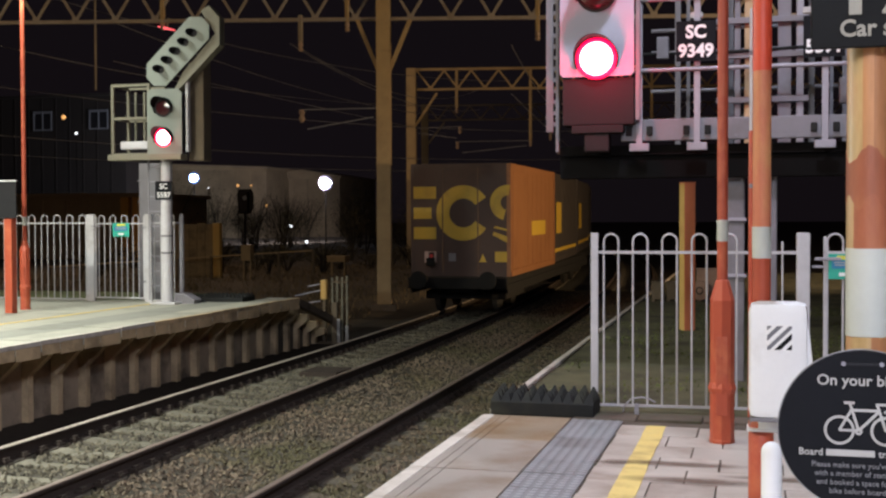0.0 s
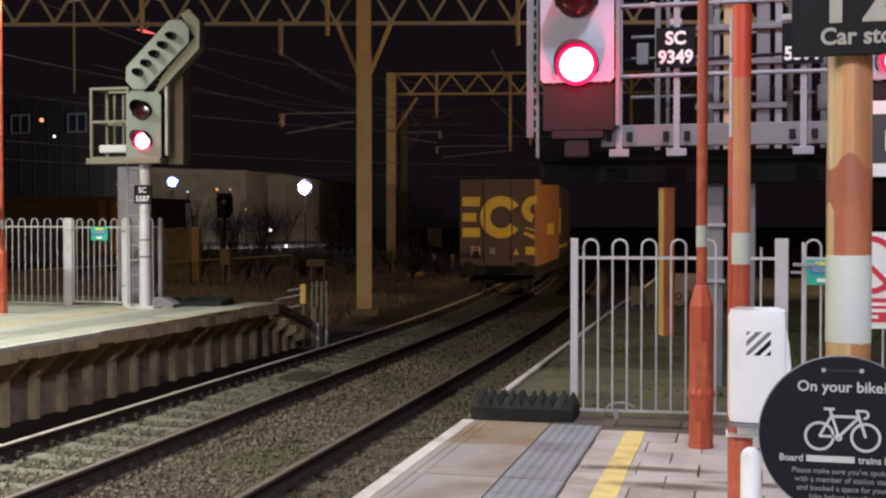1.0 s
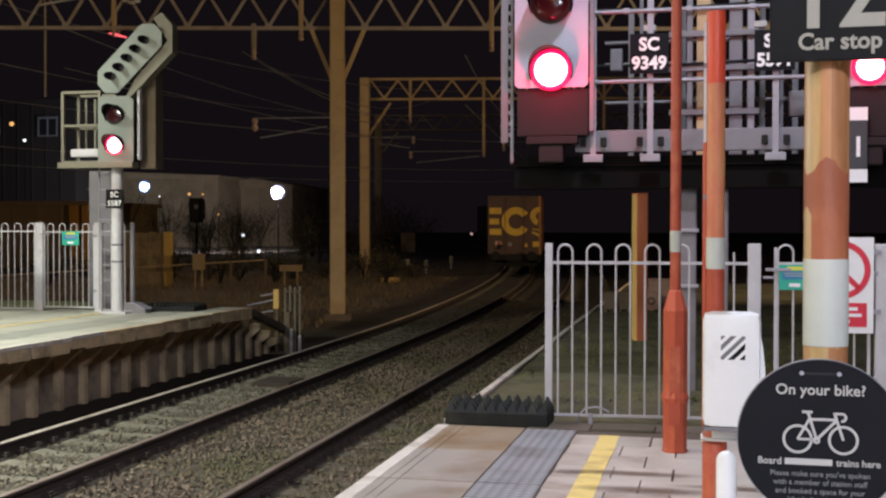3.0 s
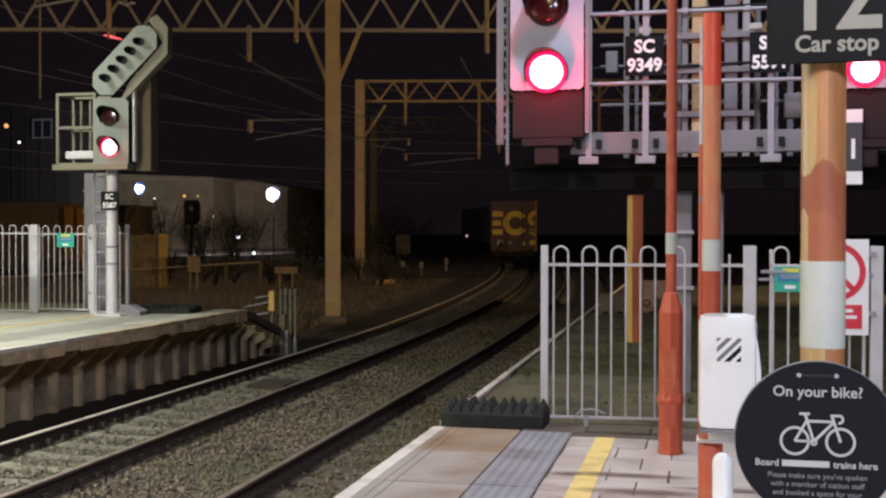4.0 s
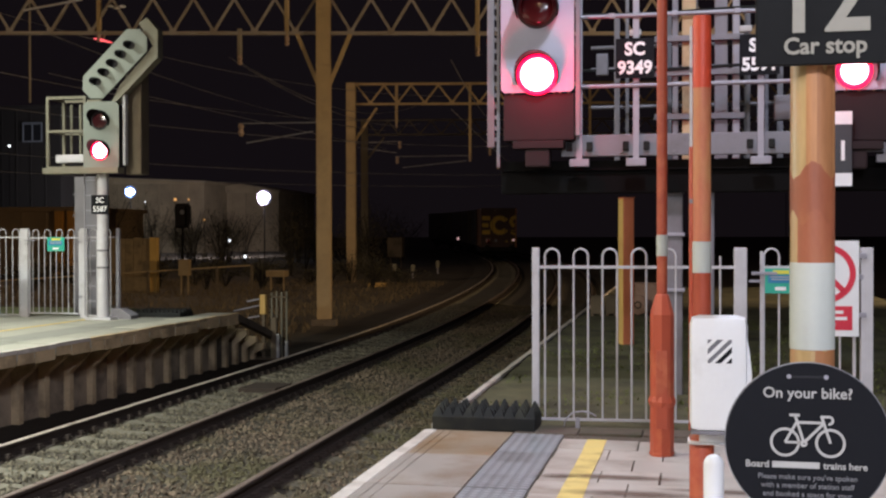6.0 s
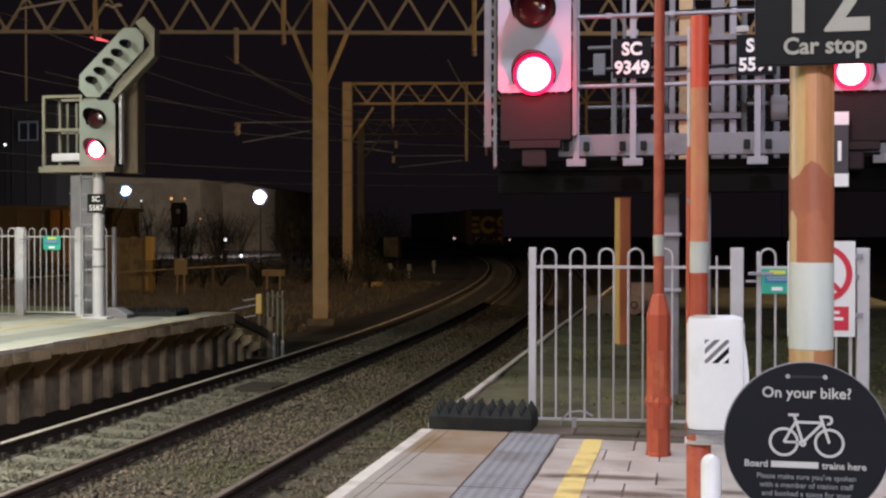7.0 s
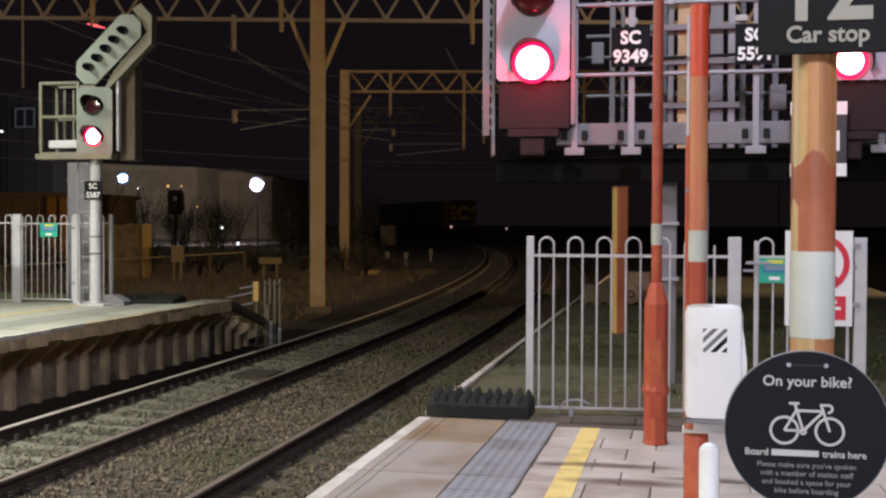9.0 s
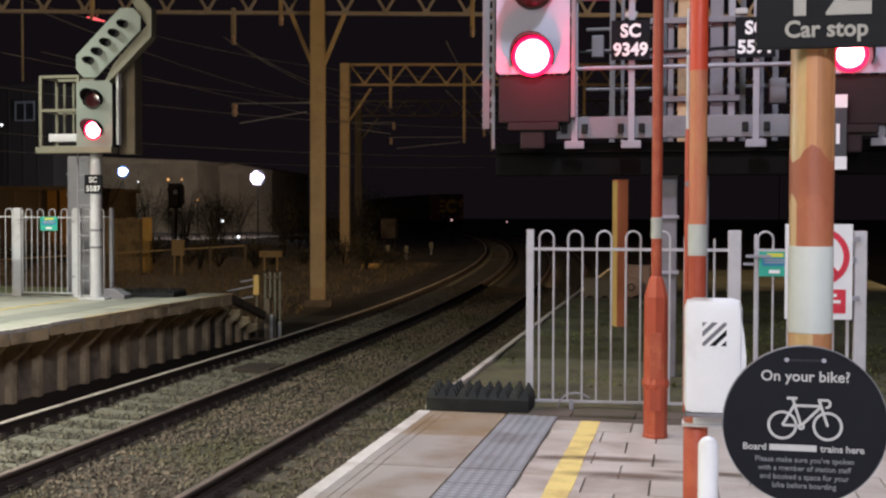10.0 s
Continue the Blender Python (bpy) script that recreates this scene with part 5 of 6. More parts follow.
def far_signal():
    """A post signal with a slanted row of five lamps over the main head."""
    t = thing("post_signal", "post signal with slanted route indicator, red lens lit", "railway signal", pose(-10.18, 18.6, LZ))
    part("base_plate", box(-0.25, 0.25, -0.2, 0.2, 0.0, 0.04, 0.01), "silver", t)
    part("post", lathe(bmesh.new(), [(0.135, 0.0), (0.135, 0.02), (0.1, 0.04), (0.1, 2.6), (0.095, 2.62)], 24), "silver", t, "pale round steel post", smooth=True)
    for z in (0.9, 1.2):
        part("strap", lathe(bmesh.new(), [(0.102, z), (0.106, z + 0.005), (0.106, z + 0.03), (0.102, z + 0.035)], 24), "galv_dull", t, smooth=True)
    plate = part("identity_plate", box(-0.16, 0.17, -0.115, -0.103, 1.86, 2.19), "slate", t, "black plate with white letters")
    lettering("SC", 0.098, "letter_white", plate, 0.005, -0.1166, 2.055, bold=0.018)
    lettering("5587", 0.098, "letter_white", plate, 0.005, -0.1166, 1.90, bold=0.018)
    # main head
    bm = prism(bmesh.new(), [(-0.2, 2.63), (0.47, 2.63), (0.47, 3.73), (0.40, 3.8), (-0.14, 3.8), (-0.2, 3.74)], -0.30, -0.28)
    part("backplate", bm, "grey_green", t, "pale grey-green signal plate")
    part("housing", box(-0.12, 0.39, -0.28, 0.0, 2.7, 3.7, 0.02), "black", t)
    for k, z in enumerate((2.95, 3.47)):
        lens = part("lens", lathe(bmesh.new(), [(0.135, -0.302), (0.128, -0.317), (0.06, -0.33)], 28, (0.115, 0, z), "y"), "lens_off" if k else "red_core", t, smooth=True)
        # The lit lens has its halo put into a glowing rim.
        part("lens_rim", annulus(bmesh.new(), 0.115, z, 0.136, 0.165, -0.312, -0.301), "black" if k else "red_halo", lens)
        hood = bmesh.new()
        cols = []
        for i in range(21):
            a = radians(-30 + 240 * i / 20)
            depth = 0.05 + 0.20 * max(0.0, math.sin(a)) ** 0.6
            cols.append([hood.verts.new((0.115 + r * math.cos(a), -0.30 + y, z + r * math.sin(a))) for r, y in ((0.172, 0.0), (0.172, -depth), (0.18, -depth), (0.18, 0.0))])
        for a, b in zip(cols, cols[1:]):
            for i in range(4):
                hood.faces.new((a[i], a[(i + 1) % 4], b[(i + 1) % 4], b[i]))
        bmesh.ops.recalc_face_normals(hood, faces=hood.faces)
        part("hood", hood, "near_black", t, smooth=True)
    part("conduit", box(0.49, 0.54, -0.2, -0.1, 2.7, 4.15, 0.01), "silver", t)
    part("rear_trunk", box(0.44, 0.74, 0.0, 0.3, 2.55, 4.3, 0.02), "timber", t, "dark trunking behind the head")
    # route indicator, slanted
    ind = part("route_indicator", bmesh.new(), "grey_green", t, "slanted pale plate with five dark lamps")
    bm = bmesh.new()
    L, Wd, c = 0.74, 0.27, 0.17
    prism(bm, [(-L, -Wd + c), (-L + c, -Wd), (L - c, -Wd), (L, -Wd + c), (L, Wd - c), (L - c, Wd), (-L + c, Wd), (-L, Wd - c)], -0.02, 0.0)
    bm.to_mesh(ind.data)
    bm.free()
    ind.matrix_basis = Matrix.Translation((0.41, -0.30, 4.44)) @ Matrix.Rotation(radians(-43.5), 4, "Y")
    for k in range(5):
        x = -0.44 + 0.22 * k
        part("route_lamp", lathe(bmesh.new(), [(0.06, -0.028), (0.06, -0.02)], 20, (x, 0, 0.0), "y"), "black", ind, smooth=True)
        hood = bmesh.new()
        cols = []
        for i in range(15):
            a = radians(10 + 215 * i / 14)
            depth = 0.04 + 0.15 * max(0.0, math.sin(a - 0.6)) ** 0.6
            cols.append([hood.verts.new((x + r * math.cos(a), -0.02 + y, r * math.sin(a))) for r, y in ((0.064, 0.0), (0.064, -depth), (0.069, -depth), (0.069, 0.0))])
        for a, b in zip(cols, cols[1:]):
            for i in range(4):
                hood.faces.new((a[i], a[(i + 1) % 4], b[(i + 1) % 4], b[i]))
        bmesh.ops.recalc_face_normals(hood, faces=hood.faces)
        part("lamp_hood", hood, "black", ind, smooth=True)
    bm = prism(bmesh.new(), [(-0.72, -0.46), (0.62, -0.46), (0.95, -0.12), (0.95, 0.18), (0.78, 0.22), (0.70, -0.26), (-0.2, -0.3)], 0.05, 0.25)
    back = part("indicator_frame", bm, "cream_steel", t, "pale support frame behind the indicator")
    back.matrix_basis = Matrix.Translation((0.41, -0.30, 4.44)) @ Matrix.Rotation(radians(-43.5), 4, "Y")
    # side cage
    cage = part("side_cage", box(-1.03, -0.23, -0.1, 0.5, 2.62, 2.70, 0.006), "cream_steel", t, "small railed access cage")
    for x in (-1.01, -0.29):
        for y in (-0.08, 0.46):
            part("cage_post", box(x - 0.025, x + 0.025, y - 0.025, y + 0.025, 2.7, 3.92), "cream_steel", cage)
    for z in (3.30, 3.89):
        bm = bmesh.new()
        for y in (-0.08, 0.46):
            quad_box(bm, -1.03, -0.27, y - 0.02, y + 0.02, z, z + 0.045)
        quad_box(bm, -1.03, -0.99, -0.08, 0.46, z, z + 0.045)
        part("cage_rail", bm, "cream_steel", cage)
    part("cage_unit", box(-0.95, -0.3, 0.05, 0.3, 2.78, 2.92, 0.02), "silver", cage, "small pale unit in the cage")
    for x in (-0.86, -0.68):
        part("cage_bar", box(x - 0.02, x + 0.02, 0.44, 0.47, 2.9, 3.85), "cream_steel", cage)
    part("front_sill", box(-0.97, 0.47, -0.34, -0.1, 2.56, 2.66, 0.008), "cream_steel", t)
    ladder = part("ladder", box(-0.20, -0.18, 0.2, 0.22, 0.05, 2.6), "galv", t, "pale access ladder")
    part("ladder_side", box(-0.48, -0.46, 0.2, 0.22, 0.05, 2.6), "galv", ladder)
    for k in range(9):
        part("rung", box(-0.46, -0.20, 0.205, 0.225, 0.3 + 0.27 * k, 0.318 + 0.27 * k), "galv", ladder)
    return t


far_signal()


def equipment_cabinet():
    t = thing("relay_cabinet", "tall pale grey relay cabinet behind the fence", "cabinet", pose(-11.3, 20.2, LZ - 0.1))
    part("body", box(-0.24, 0.24, -0.2, 0.2, 0, 2.7, 0.015), "galv_dull", t)
    for k in range(6):
        part("louvre", box(-0.26, 0.26, -0.215, -0.2, 0.35 + 0.4 * k, 0.375 + 0.4 * k), "galv_dull", t)
    return t


equipment_cabinet()
for k, (px, py) in enumerate(LAMP_POSTS_LEFT):
    lamp_column(px, py, LZ, "brick-red lamp column on the far platform", COLUMN)


def info_board():
    t = thing("notice_board", "dark notice board on a red post", "notice board", pose(-11.60, 16.12, LZ))
    for x in (-0.02, -1.3):
        part("post", box(x - 0.07, x + 0.07, -0.07, 0.07, 0.0, 1.62, 0.012), "red_paint", t, "thick brick-red post")
    part("board", box(-1.36, 0.16, -0.1, -0.072, 1.53, 2.12, 0.006), "black", t)
    part("top_strip", box(-1.37, 0.17, -0.11, -0.06, 2.121, 2.14), "white", t)
    return t


info_board()


# ---- overhead line portals ----
def h_mast(name, x, y, z0, z1, w, mat, label, turn=0.0):
    t = thing(name, label, "mast", pose(x, y, 0, 0, 0, turn), "overhead line masts")
    for s in (-1, 1):
        part("flange", box(-w / 2, w / 2, s * w / 2 - 0.012, s * w / 2 + 0.012, z0, z1), mat, t)
        part("side_plate", box(s * (w / 2 - 0.03) - 0.012, s * (w / 2 - 0.03) + 0.012, -w / 2 + 0.013, w / 2 - 0.013, z0, z1), mat, t)
    z = z0 + 0.8
    while z < z1 - 0.5:
        part("batten", box(-w / 2 - 0.004, w / 2 + 0.004, -w / 2 - 0.024, -w / 2 - 0.013, z, z + 0.07), mat, t)
        z += 1.6
    part("footing", box(-w * 0.9, w * 0.9, -w * 0.9, w * 0.9, -1.1, z0, 0.02), "concrete_dark", t, "concrete footing")
    return t


def truss(x, y, turn, left, right, zb, zt, panel, mat, label, spans, thick=0.1):
    """A lattice beam through (x, y), from left to right along its own x. spans: (first, last) lower nodes of a run of diagonals, which begins and ends half a panel further out."""
    t = thing("lattice_beam", label, "lattice beam", pose(x, y, 0, 0, 0, turn), "overhead line portals")
    part("top_chord", box(left, right, -thick / 2, thick / 2, zt - thick, zt), mat, t)
    part("bottom_chord", box(left, right, -thick / 2, thick / 2, zb, zb + thick), mat, t)
    for first, last in spans:
        n = round((last - first) / panel) + 1
        w = (last - first) / (n - 1)
        me = []
        for s in (-1, 1):
            bm = bmesh.new()
            bar(bm, (0, 0, zb + thick), (s * w / 2, 0, zt - thick), thick * 0.75, thick * 0.6)
            me.append(mesh_of("diagonal", bm, M[mat]))
        for i in range(n):
            part("gusset", box(first + i * w - thick, first + i * w + thick, -thick * 0.56, -thick * 0.51, zb + thick * 0.2, zb + thick * 1.9), mat, t)
            for k in range(2):
                ob = new("diagonal", me[k])
                ob.parent = t
                ob.location = (first + i * w, 0, 0)
    return t


def knee(t_x, y, zlow, zhigh, reach, mat, turn, thick=0.11):
    for s in (-1, 1):
        bm = bmesh.new()
        bar(bm, (s * 0.16, 0, zlow), (s * reach, 0, zhigh), thick, thick)
        ob = single("knee_brace", bm, mat, "slanting steel brace between mast and lattice beam", "brace", group="portal braces")
        ob.matrix_world = pose(t_x, y, 0, 0, 0, turn)


P1 = (-10.36, 31.6, 13.0)
h_mast("portal_mast", P1[0], P1[1], -0.8, 9.4, 0.40, "ochre", "ochre steel mast carrying a lattice beam", P1[2])
truss(*P1, -17.2, 17.2, 7.32, 8.46, 1.16, "truss_paint", "drab brown lattice beam spanning the tracks", ((-17.05, -0.81), (0.78, 16.9)))
knee(P1[0], P1[1], 5.9, 7.4, 0.78, "ochre", P1[2])
P2 = (-16.92, 56.0, 10.0)
h_mast("portal_mast", P2[0], P2[1], -0.8, 9.3, 0.46, "ochre", "ochre steel mast of a farther portal", P2[2])
truss(*P2, 0.0, 30.0, 8.17, 9.30, 1.37, "ochre", "ochre lattice beam of a farther portal", ((0.98, 29.75),), thick=0.12)
P3 = (-22.6, 78.0, 9.0)
h_mast("portal_mast", P3[0], P3[1], -0.8, 9.8, 0.46, "steel_far", "dull grey mast of a distant portal", P3[2])
truss(*P3, 0.0, 30.0, 8.63, 9.75, 1.49, "steel_far", "dull lattice beam of a distant portal", ((0.93, 29.24),), thick=0.11)
for px, py, z0, z1, reach, mat in ((P2[0], P2[1], 6.4, 8.05, 1.3, "ochre"), (P3[0], P3[1], 7.0, 8.55, 1.4, "steel_far")):
    bm = bmesh.new()
    bar(bm, (0.2, 0, z0), (reach, 0, z1), 0.12, 0.12)
    ob = single("knee_brace", bm, mat, "slanting steel brace between mast and lattice beam", "brace", group="portal braces")
    ob.matrix_world = pose(px, py, 0, 0, 0, P2[2])


def dropper(x, y, z0, z1, mat, w=0.11):
    t = thing("dropper_tube", "steel drop tube hanging from a lattice beam", "drop tube", pose(x, y, 0), "portal drop tubes")
    part("tube", box(-w / 2, w / 2, -w / 2, w / 2, z0, z1, 0.01), mat, t)
    part("insulator", lathe(bmesh.new(), [(0.05, z0 - 0.28), (0.08, z0 - 0.22), (0.05, z0 - 0.16), (0.08, z0 - 0.1), (0.05, z0)], 10), "insulator", t, smooth=True)
    return t


def on_portal(p, u):
    a = radians(p[2])
    return p[0] + u * math.cos(a), p[1] + u * math.sin(a)


for u, z0, z1, m in ((-6.4, 7.4, 8.6, "ochre"), (-2.4, 6.75, 7.5, "steel_far"), (-1.05, 7.3, 8.6, "ochre"), (4.4, 7.0, 8.6, "ochre")):
    x, y = on_portal(P1, u)
    dropper(x, y, z0, z1, m)
for u, z0, m in ((2.3, 7.3, "ochre"), (6.0, 5.6, "ochre"), (7.0, 5.9, "steel_far"), (7.4, 5.2, "steel_far"), (10.5, 6.4, "ochre"), (12.0, 6.4, "ochre")):
    x, y = on_portal(P2, u)
    dropper(x, y, z0, 9.2, m, 0.13)


def span_tube():
    """A pale tube and a white insulator fixed across the face of the lattice beam."""
    t = thing("span_tube", "pale steel tube with white insulators on the lattice beam", "overhead fitting", pose(*P1[:2], 0, 0, 0, P1[2]))
    part("tube", tube(bmesh.new(), [(-8.51, -0.1, 8.00), (-6.85, -0.1, 8.31)], 0.035, 8), "galv", t, smooth=True)
    for k in range(3):
        part("insulator", lathe(bmesh.new(), [(0.04, 0.0), (0.11, 0.03), (0.04, 0.07)], 12, (-6.03 + 0.16 * k, -0.12, 8.08 - 0.05 * (k % 2))), "white", t, smooth=True)
    return t


span_tube()


def signal_lamp_left():
    t = thing("roof_lamp", "small red lamp on a wire bracket", "lamp", pose(-16.48, 30.15, 7.16))
    part("lens", lathe(bmesh.new(), [(0.015, -0.28), (0.045, -0.08), (0.012, 0.3)], 10, axis="x"), "red_dot", t, smooth=True)
    part("bracket", box(-0.02, 0.02, 0.0, 0.05, 0.05, 0.3), "steel_far", t)
    return t


signal_lamp_left().rotation_euler = (0, radians(14), 0)


def cantilever(x, y, z, reach, m="steel_far"):
    t = thing("registration_arm", "thin registration arm with an insulator", "overhead arm", pose(x, y, z), "registration arms")
    part("arm", bar(bmesh.new(), (0, 0, 0), (reach, 0, 0.02), 0.028, 0.028), "wire", t)
    part("steady_tube", bar(bmesh.new(), (reach * 0.05, 0, -0.25), (reach * 0.9, 0, -0.55), 0.03, 0.03), "wire", t)
    part("insulator", lathe(bmesh.new(), [(0.05, -0.35), (0.1, -0.25), (0.06, -0.15), (0.1, -0.05), (0.05, 0.02)], 10, (reach * 0.97, 0, 0)), "insulator", t, smooth=True)
    return t


x, y = on_portal(P2, 6.0)
cantilever(x, y, 5.62, -3.9)
cantilever(P1[0] - 0.2, P1[1], 4.83, -2.4)
x, y = on_portal(P2, 0.2)
cantilever(x, y, 6.3, 2.4)


def wire(points, r=0.012, label="thin dark sagging overhead line wire"):
    single("overhead_wire", tube(bmesh.new(), points, r, 5), "wire", label, "wire", group="overhead wires")


def sag(a, b, drop, n=14):
    a, b = Vector(a), Vector(b)
    return [a.lerp(b, i / n) - Vector((0, 0, 4 * drop * (i / n) * (1 - i / n))) for i in range(n + 1)]


for a, b, drop in (((-17.5, 29.0, 7.2), (-15.2, 56.3, 6.9), 0.5), ((-17.5, 29.0, 6.1), (-15.2, 56.3, 6.0), 0.05), ((-13.0, 31.0, 6.7), (-13.5, 56.6, 7.2), 0.7),
                   ((-12.7, 31.06, 6.55), (-13.5, 56.6, 8.22), 0.9), ((-6.8, 32.4, 6.6), (-9.0, 57.4, 6.9), 0.6), ((-6.8, 32.4, 5.2), (-9.0, 57.4, 5.2), 0.05),
                   ((-30.0, 24.0, 6.9), (-6.0, 57.0, 6.0), 0.9), ((-32.0, 26.0, 5.2), (-8.0, 60.0, 4.8), 0.6), ((-34.0, 27.0, 4.6), (-10.0, 62.0, 4.3), 0.5),
                   ((-9.0, 57.4, 6.9), (-12.5, 79.0, 7.2), 0.5), ((-9.0, 57.4, 5.2), (-12.5, 79.0, 5.2), 0.05), ((-3.4, 33.2, 7.4), (-5.0, 58.1, 8.05), 0.6),
                   ((-22.0, 29.0, 8.8), (-12.0, 56.8, 8.6), 0.8), ((-26.0, 30.0, 7.9), (-14.0, 56.5, 7.4), 0.8)):
    wire(sag(a, b, drop))
for x, y in ((-18.52, 29.72),):
    bm = bmesh.new()
    tube(bm, [(x, y, 8.5), (x, y, 5.4)], 0.03, 6)
    single("hanging_cable", bm, "steel_far", "dark cable hanging from the lattice beam", "cable")


# ---- things along the line side ----
def point_motor():
    t = thing("track_fixture", "orange and grey posts with bright rods at the ramp foot", "trackside equipment", pose(-8.69, 22.5, -1.0))
    part("orange_post", box(-0.07, 0.06, -0.06, 0.06, 0.95, 1.36, 0.025), "post_yellow", t, "orange-tan capped post")
    part("post_stem", box(-0.03, 0.03, -0.03, 0.03, 0.0, 0.95), "timber", t)
    for k, (x, z) in enumerate(((0.17, 1.40), (0.27, 1.43), (0.37, 1.41), (0.47, 1.43))):
        part("post", box(x - 0.018, x + 0.018, 0.02 * k, 0.04 + 0.02 * k, 0.0, z, 0.006), "cream_steel", t)
    part("post_rail", box(0.15, 0.49, 0.0, 0.03, 1.3, 1.33), "timber", t)
    for x0, z0, z1 in ((-0.33, 1.22, 1.27), (-0.62, 1.02, 1.14), (-0.3, 0.88, 0.92)):
        part("rod", tube(bmesh.new(), [(x0, -0.1, z0), (-0.06, -0.08, z1)], 0.016, 6), "galv", t, "bright steel rod", smooth=True)
    part("stub", box(0.2, 0.32, -0.12, -0.02, 0.0, 0.9, 0.03), "timber", t)
    for x, z in ((0.36, 0.56), (0.54, 0.42)):
        part("small_stake", box(x - 0.03, x + 0.03, -0.15, -0.11, 0.0, z), "letter", t)
    part("foot_plate", box(-0.15, 0.6, -0.2, 0.2, -0.05, 0.06, 0.01), "timber", t)
    return t


point_motor()


def line_fence():
    t = thing("post_and_rail_fence", "low ochre post and rail fence in dead grass", "fence", pose(0, 0, 0))
    a, b = Vector((-29.8, 44.0, -0.35)), Vector((-17.9, 45.0, 0.38))
    for k in range(9):
        p = a.lerp(b, k / 8)
        part("post", box(p.x - 0.05, p.x + 0.05, p.y - 0.05, p.y + 0.05, -1.1, p.z + 0.02, 0.01), "timber", t)
    bm = bmesh.new()
    bar(bm, a, b, 0.06, 0.06)
    part("rail", bm, "ochre", t)
    return t


line_fence()


def hoarding():
    t = thing("timber_screen", "tall brown timber screen beside the line", "screen", pose(-24.2, 45.5, -1.0))
    for k in range(9):
        part("board", box(-2.0 + 0.39 * k, -2.0 + 0.39 * k + 0.38, -0.02 + 0.004 * (k % 3), 0.03 + 0.004 * (k % 3), 0.0, 2.5 + 0.03 * math.sin(k * 2.0), 0.004), "screen_boards", t)
    part("end_post", box(1.52, 1.85, -0.12, 0.12, 0, 2.53, 0.02), "post_yellow", t)
    return t


hoarding()


def small_box(x, y, z0, w, h, mat, label, foot=0.35):
    t = thing("line_side_box", label, "equipment box", pose(x, y, z0), "line-side boxes")
    part("body", box(-w / 2, w / 2, -w * 0.35, w * 0.35, foot * h, h, 0.015), mat, t)
    part("lid", box(-w / 2 - 0.02, w / 2 + 0.02, -w * 0.35 - 0.02, w * 0.35 + 0.02, h, h + 0.03, 0.006), mat, t)
    for s in (-1, 1):
        part("leg", box(s * w * 0.35 - 0.03, s * w * 0.35 + 0.03, -0.03, 0.03, -0.05, foot * h), mat, t)
    return t


small_box(-20.7, 44.6, -1.05 + rise(44.6), 0.44, 1.42, "ochre", "ochre equipment box on legs beside the fence", 0.56)
small_box(-19.56, 75.0, -1.05 + rise(75.0), 1.0, 1.98, "concrete_dark", "dark grey line-side cabinet beyond the masts")
small_box(-17.9, 48.0, -1.05 + rise(48.0), 0.85, 0.85, "ochre", "low ochre box on legs beside the track", 0.72)
for x, y, h in ((-15.74, 60.0, 0.60), (-14.71, 60.0, 0.57), (-14.68, 66.0, 0.58)):
    t = thing("marker_stake", "short pale marker stake beside the track", "stake", pose(x, y, -1.06 + rise(y)), "marker stakes")
    part("stake", box(-0.05, 0.05, -0.04, 0.04, 0, h * 0.6, 0.006), "galv_dull", t)
    part("stake_head", box(-0.11, 0.11, -0.05, 0.05, h * 0.6, h + 0.18, 0.05), "cream_steel", t)
t = thing("ground_cover", "pale ochre concrete cover lying on the ground", "concrete block", pose(-14.3, 51.5, -1.06 + rise(51.5)))
part("slab", box(-0.38, 0.38, -0.3, 0.3, 0, 0.2, 0.03), "post_yellow", t)


# ---- far buildings, floodlights and lights ----
def shed(x, y, w, d, h, mat, label, windows=0, turn=0.0, flat=False):
    t = thing("industrial_shed", label, "building", pose(x, y, -1.06, 0, 0, turn), "far sheds")
    foot = rise(y) - 0.1
    part("wall", box(-w / 2, w / 2, 0, d, foot, h), mat, t)
    bm = bmesh.new()
    prism(bm, [(-w / 2 - 0.3, h), (w / 2 + 0.3, h), (w / 2 + 0.3, h + 0.25), (0, h + (0.27 if flat else 1.0)), (-w / 2 - 0.3, h + 0.25)], -0.4, d)
    part("roof", bm, mat, t, "dull low roof")
    n = int(w / 1.6)
    for k in range(n):
        part("cladding_rib", box(-w / 2 + 1.6 * k + 0.1, -w / 2 + 1.6 * k + 0.22, -0.06, -0.002, 0, h - 0.1), mat, t)
    for k in range(windows):
        part("window", box(-w / 2 + 2 + 2.4 * k, -w / 2 + 3.2 + 2.4 * k, -0.05, 0.02, h * 0.5, h * 0.5 + 0.9), "warm_dot" if k == 1 else "black", t)
    return t


shed(-66.8, 112.0, 34.0, 14.0, 8.2, "cladding", "long dark shed beyond the floodlights", 0)
shed(-48.2, 118.0, 8.7, 12.0, 7.4, "cladding", "dark shed beside a floodlight", 0)
shed(-45.4, 62.0, 20.0, 8.0, 4.15, "cladding_tan", "low tan building behind the far platform", 0, flat=True)
for dx in (-36.58, -35.77):
    door = thing("yard_container", "upright orange steel container end behind the far platform", "container", pose(dx, 61.6, -1.06), "orange yard containers")
    part("body", box(-0.27, 0.25, 0, 0.3, 0, 4.16, 0.02), "yard_orange", door)
    for k in range(3):
        part("rib", box(-0.2 + 0.17 * k, -0.16 + 0.17 * k, -0.02, 0.0, 0.1, 4.06), "yard_orange", door)
tall = shed(-72.0, 104.0, 21.0, 8.0, 15.5, "cladding_dark", "tall dark building far behind the platform", 0, flat=True)
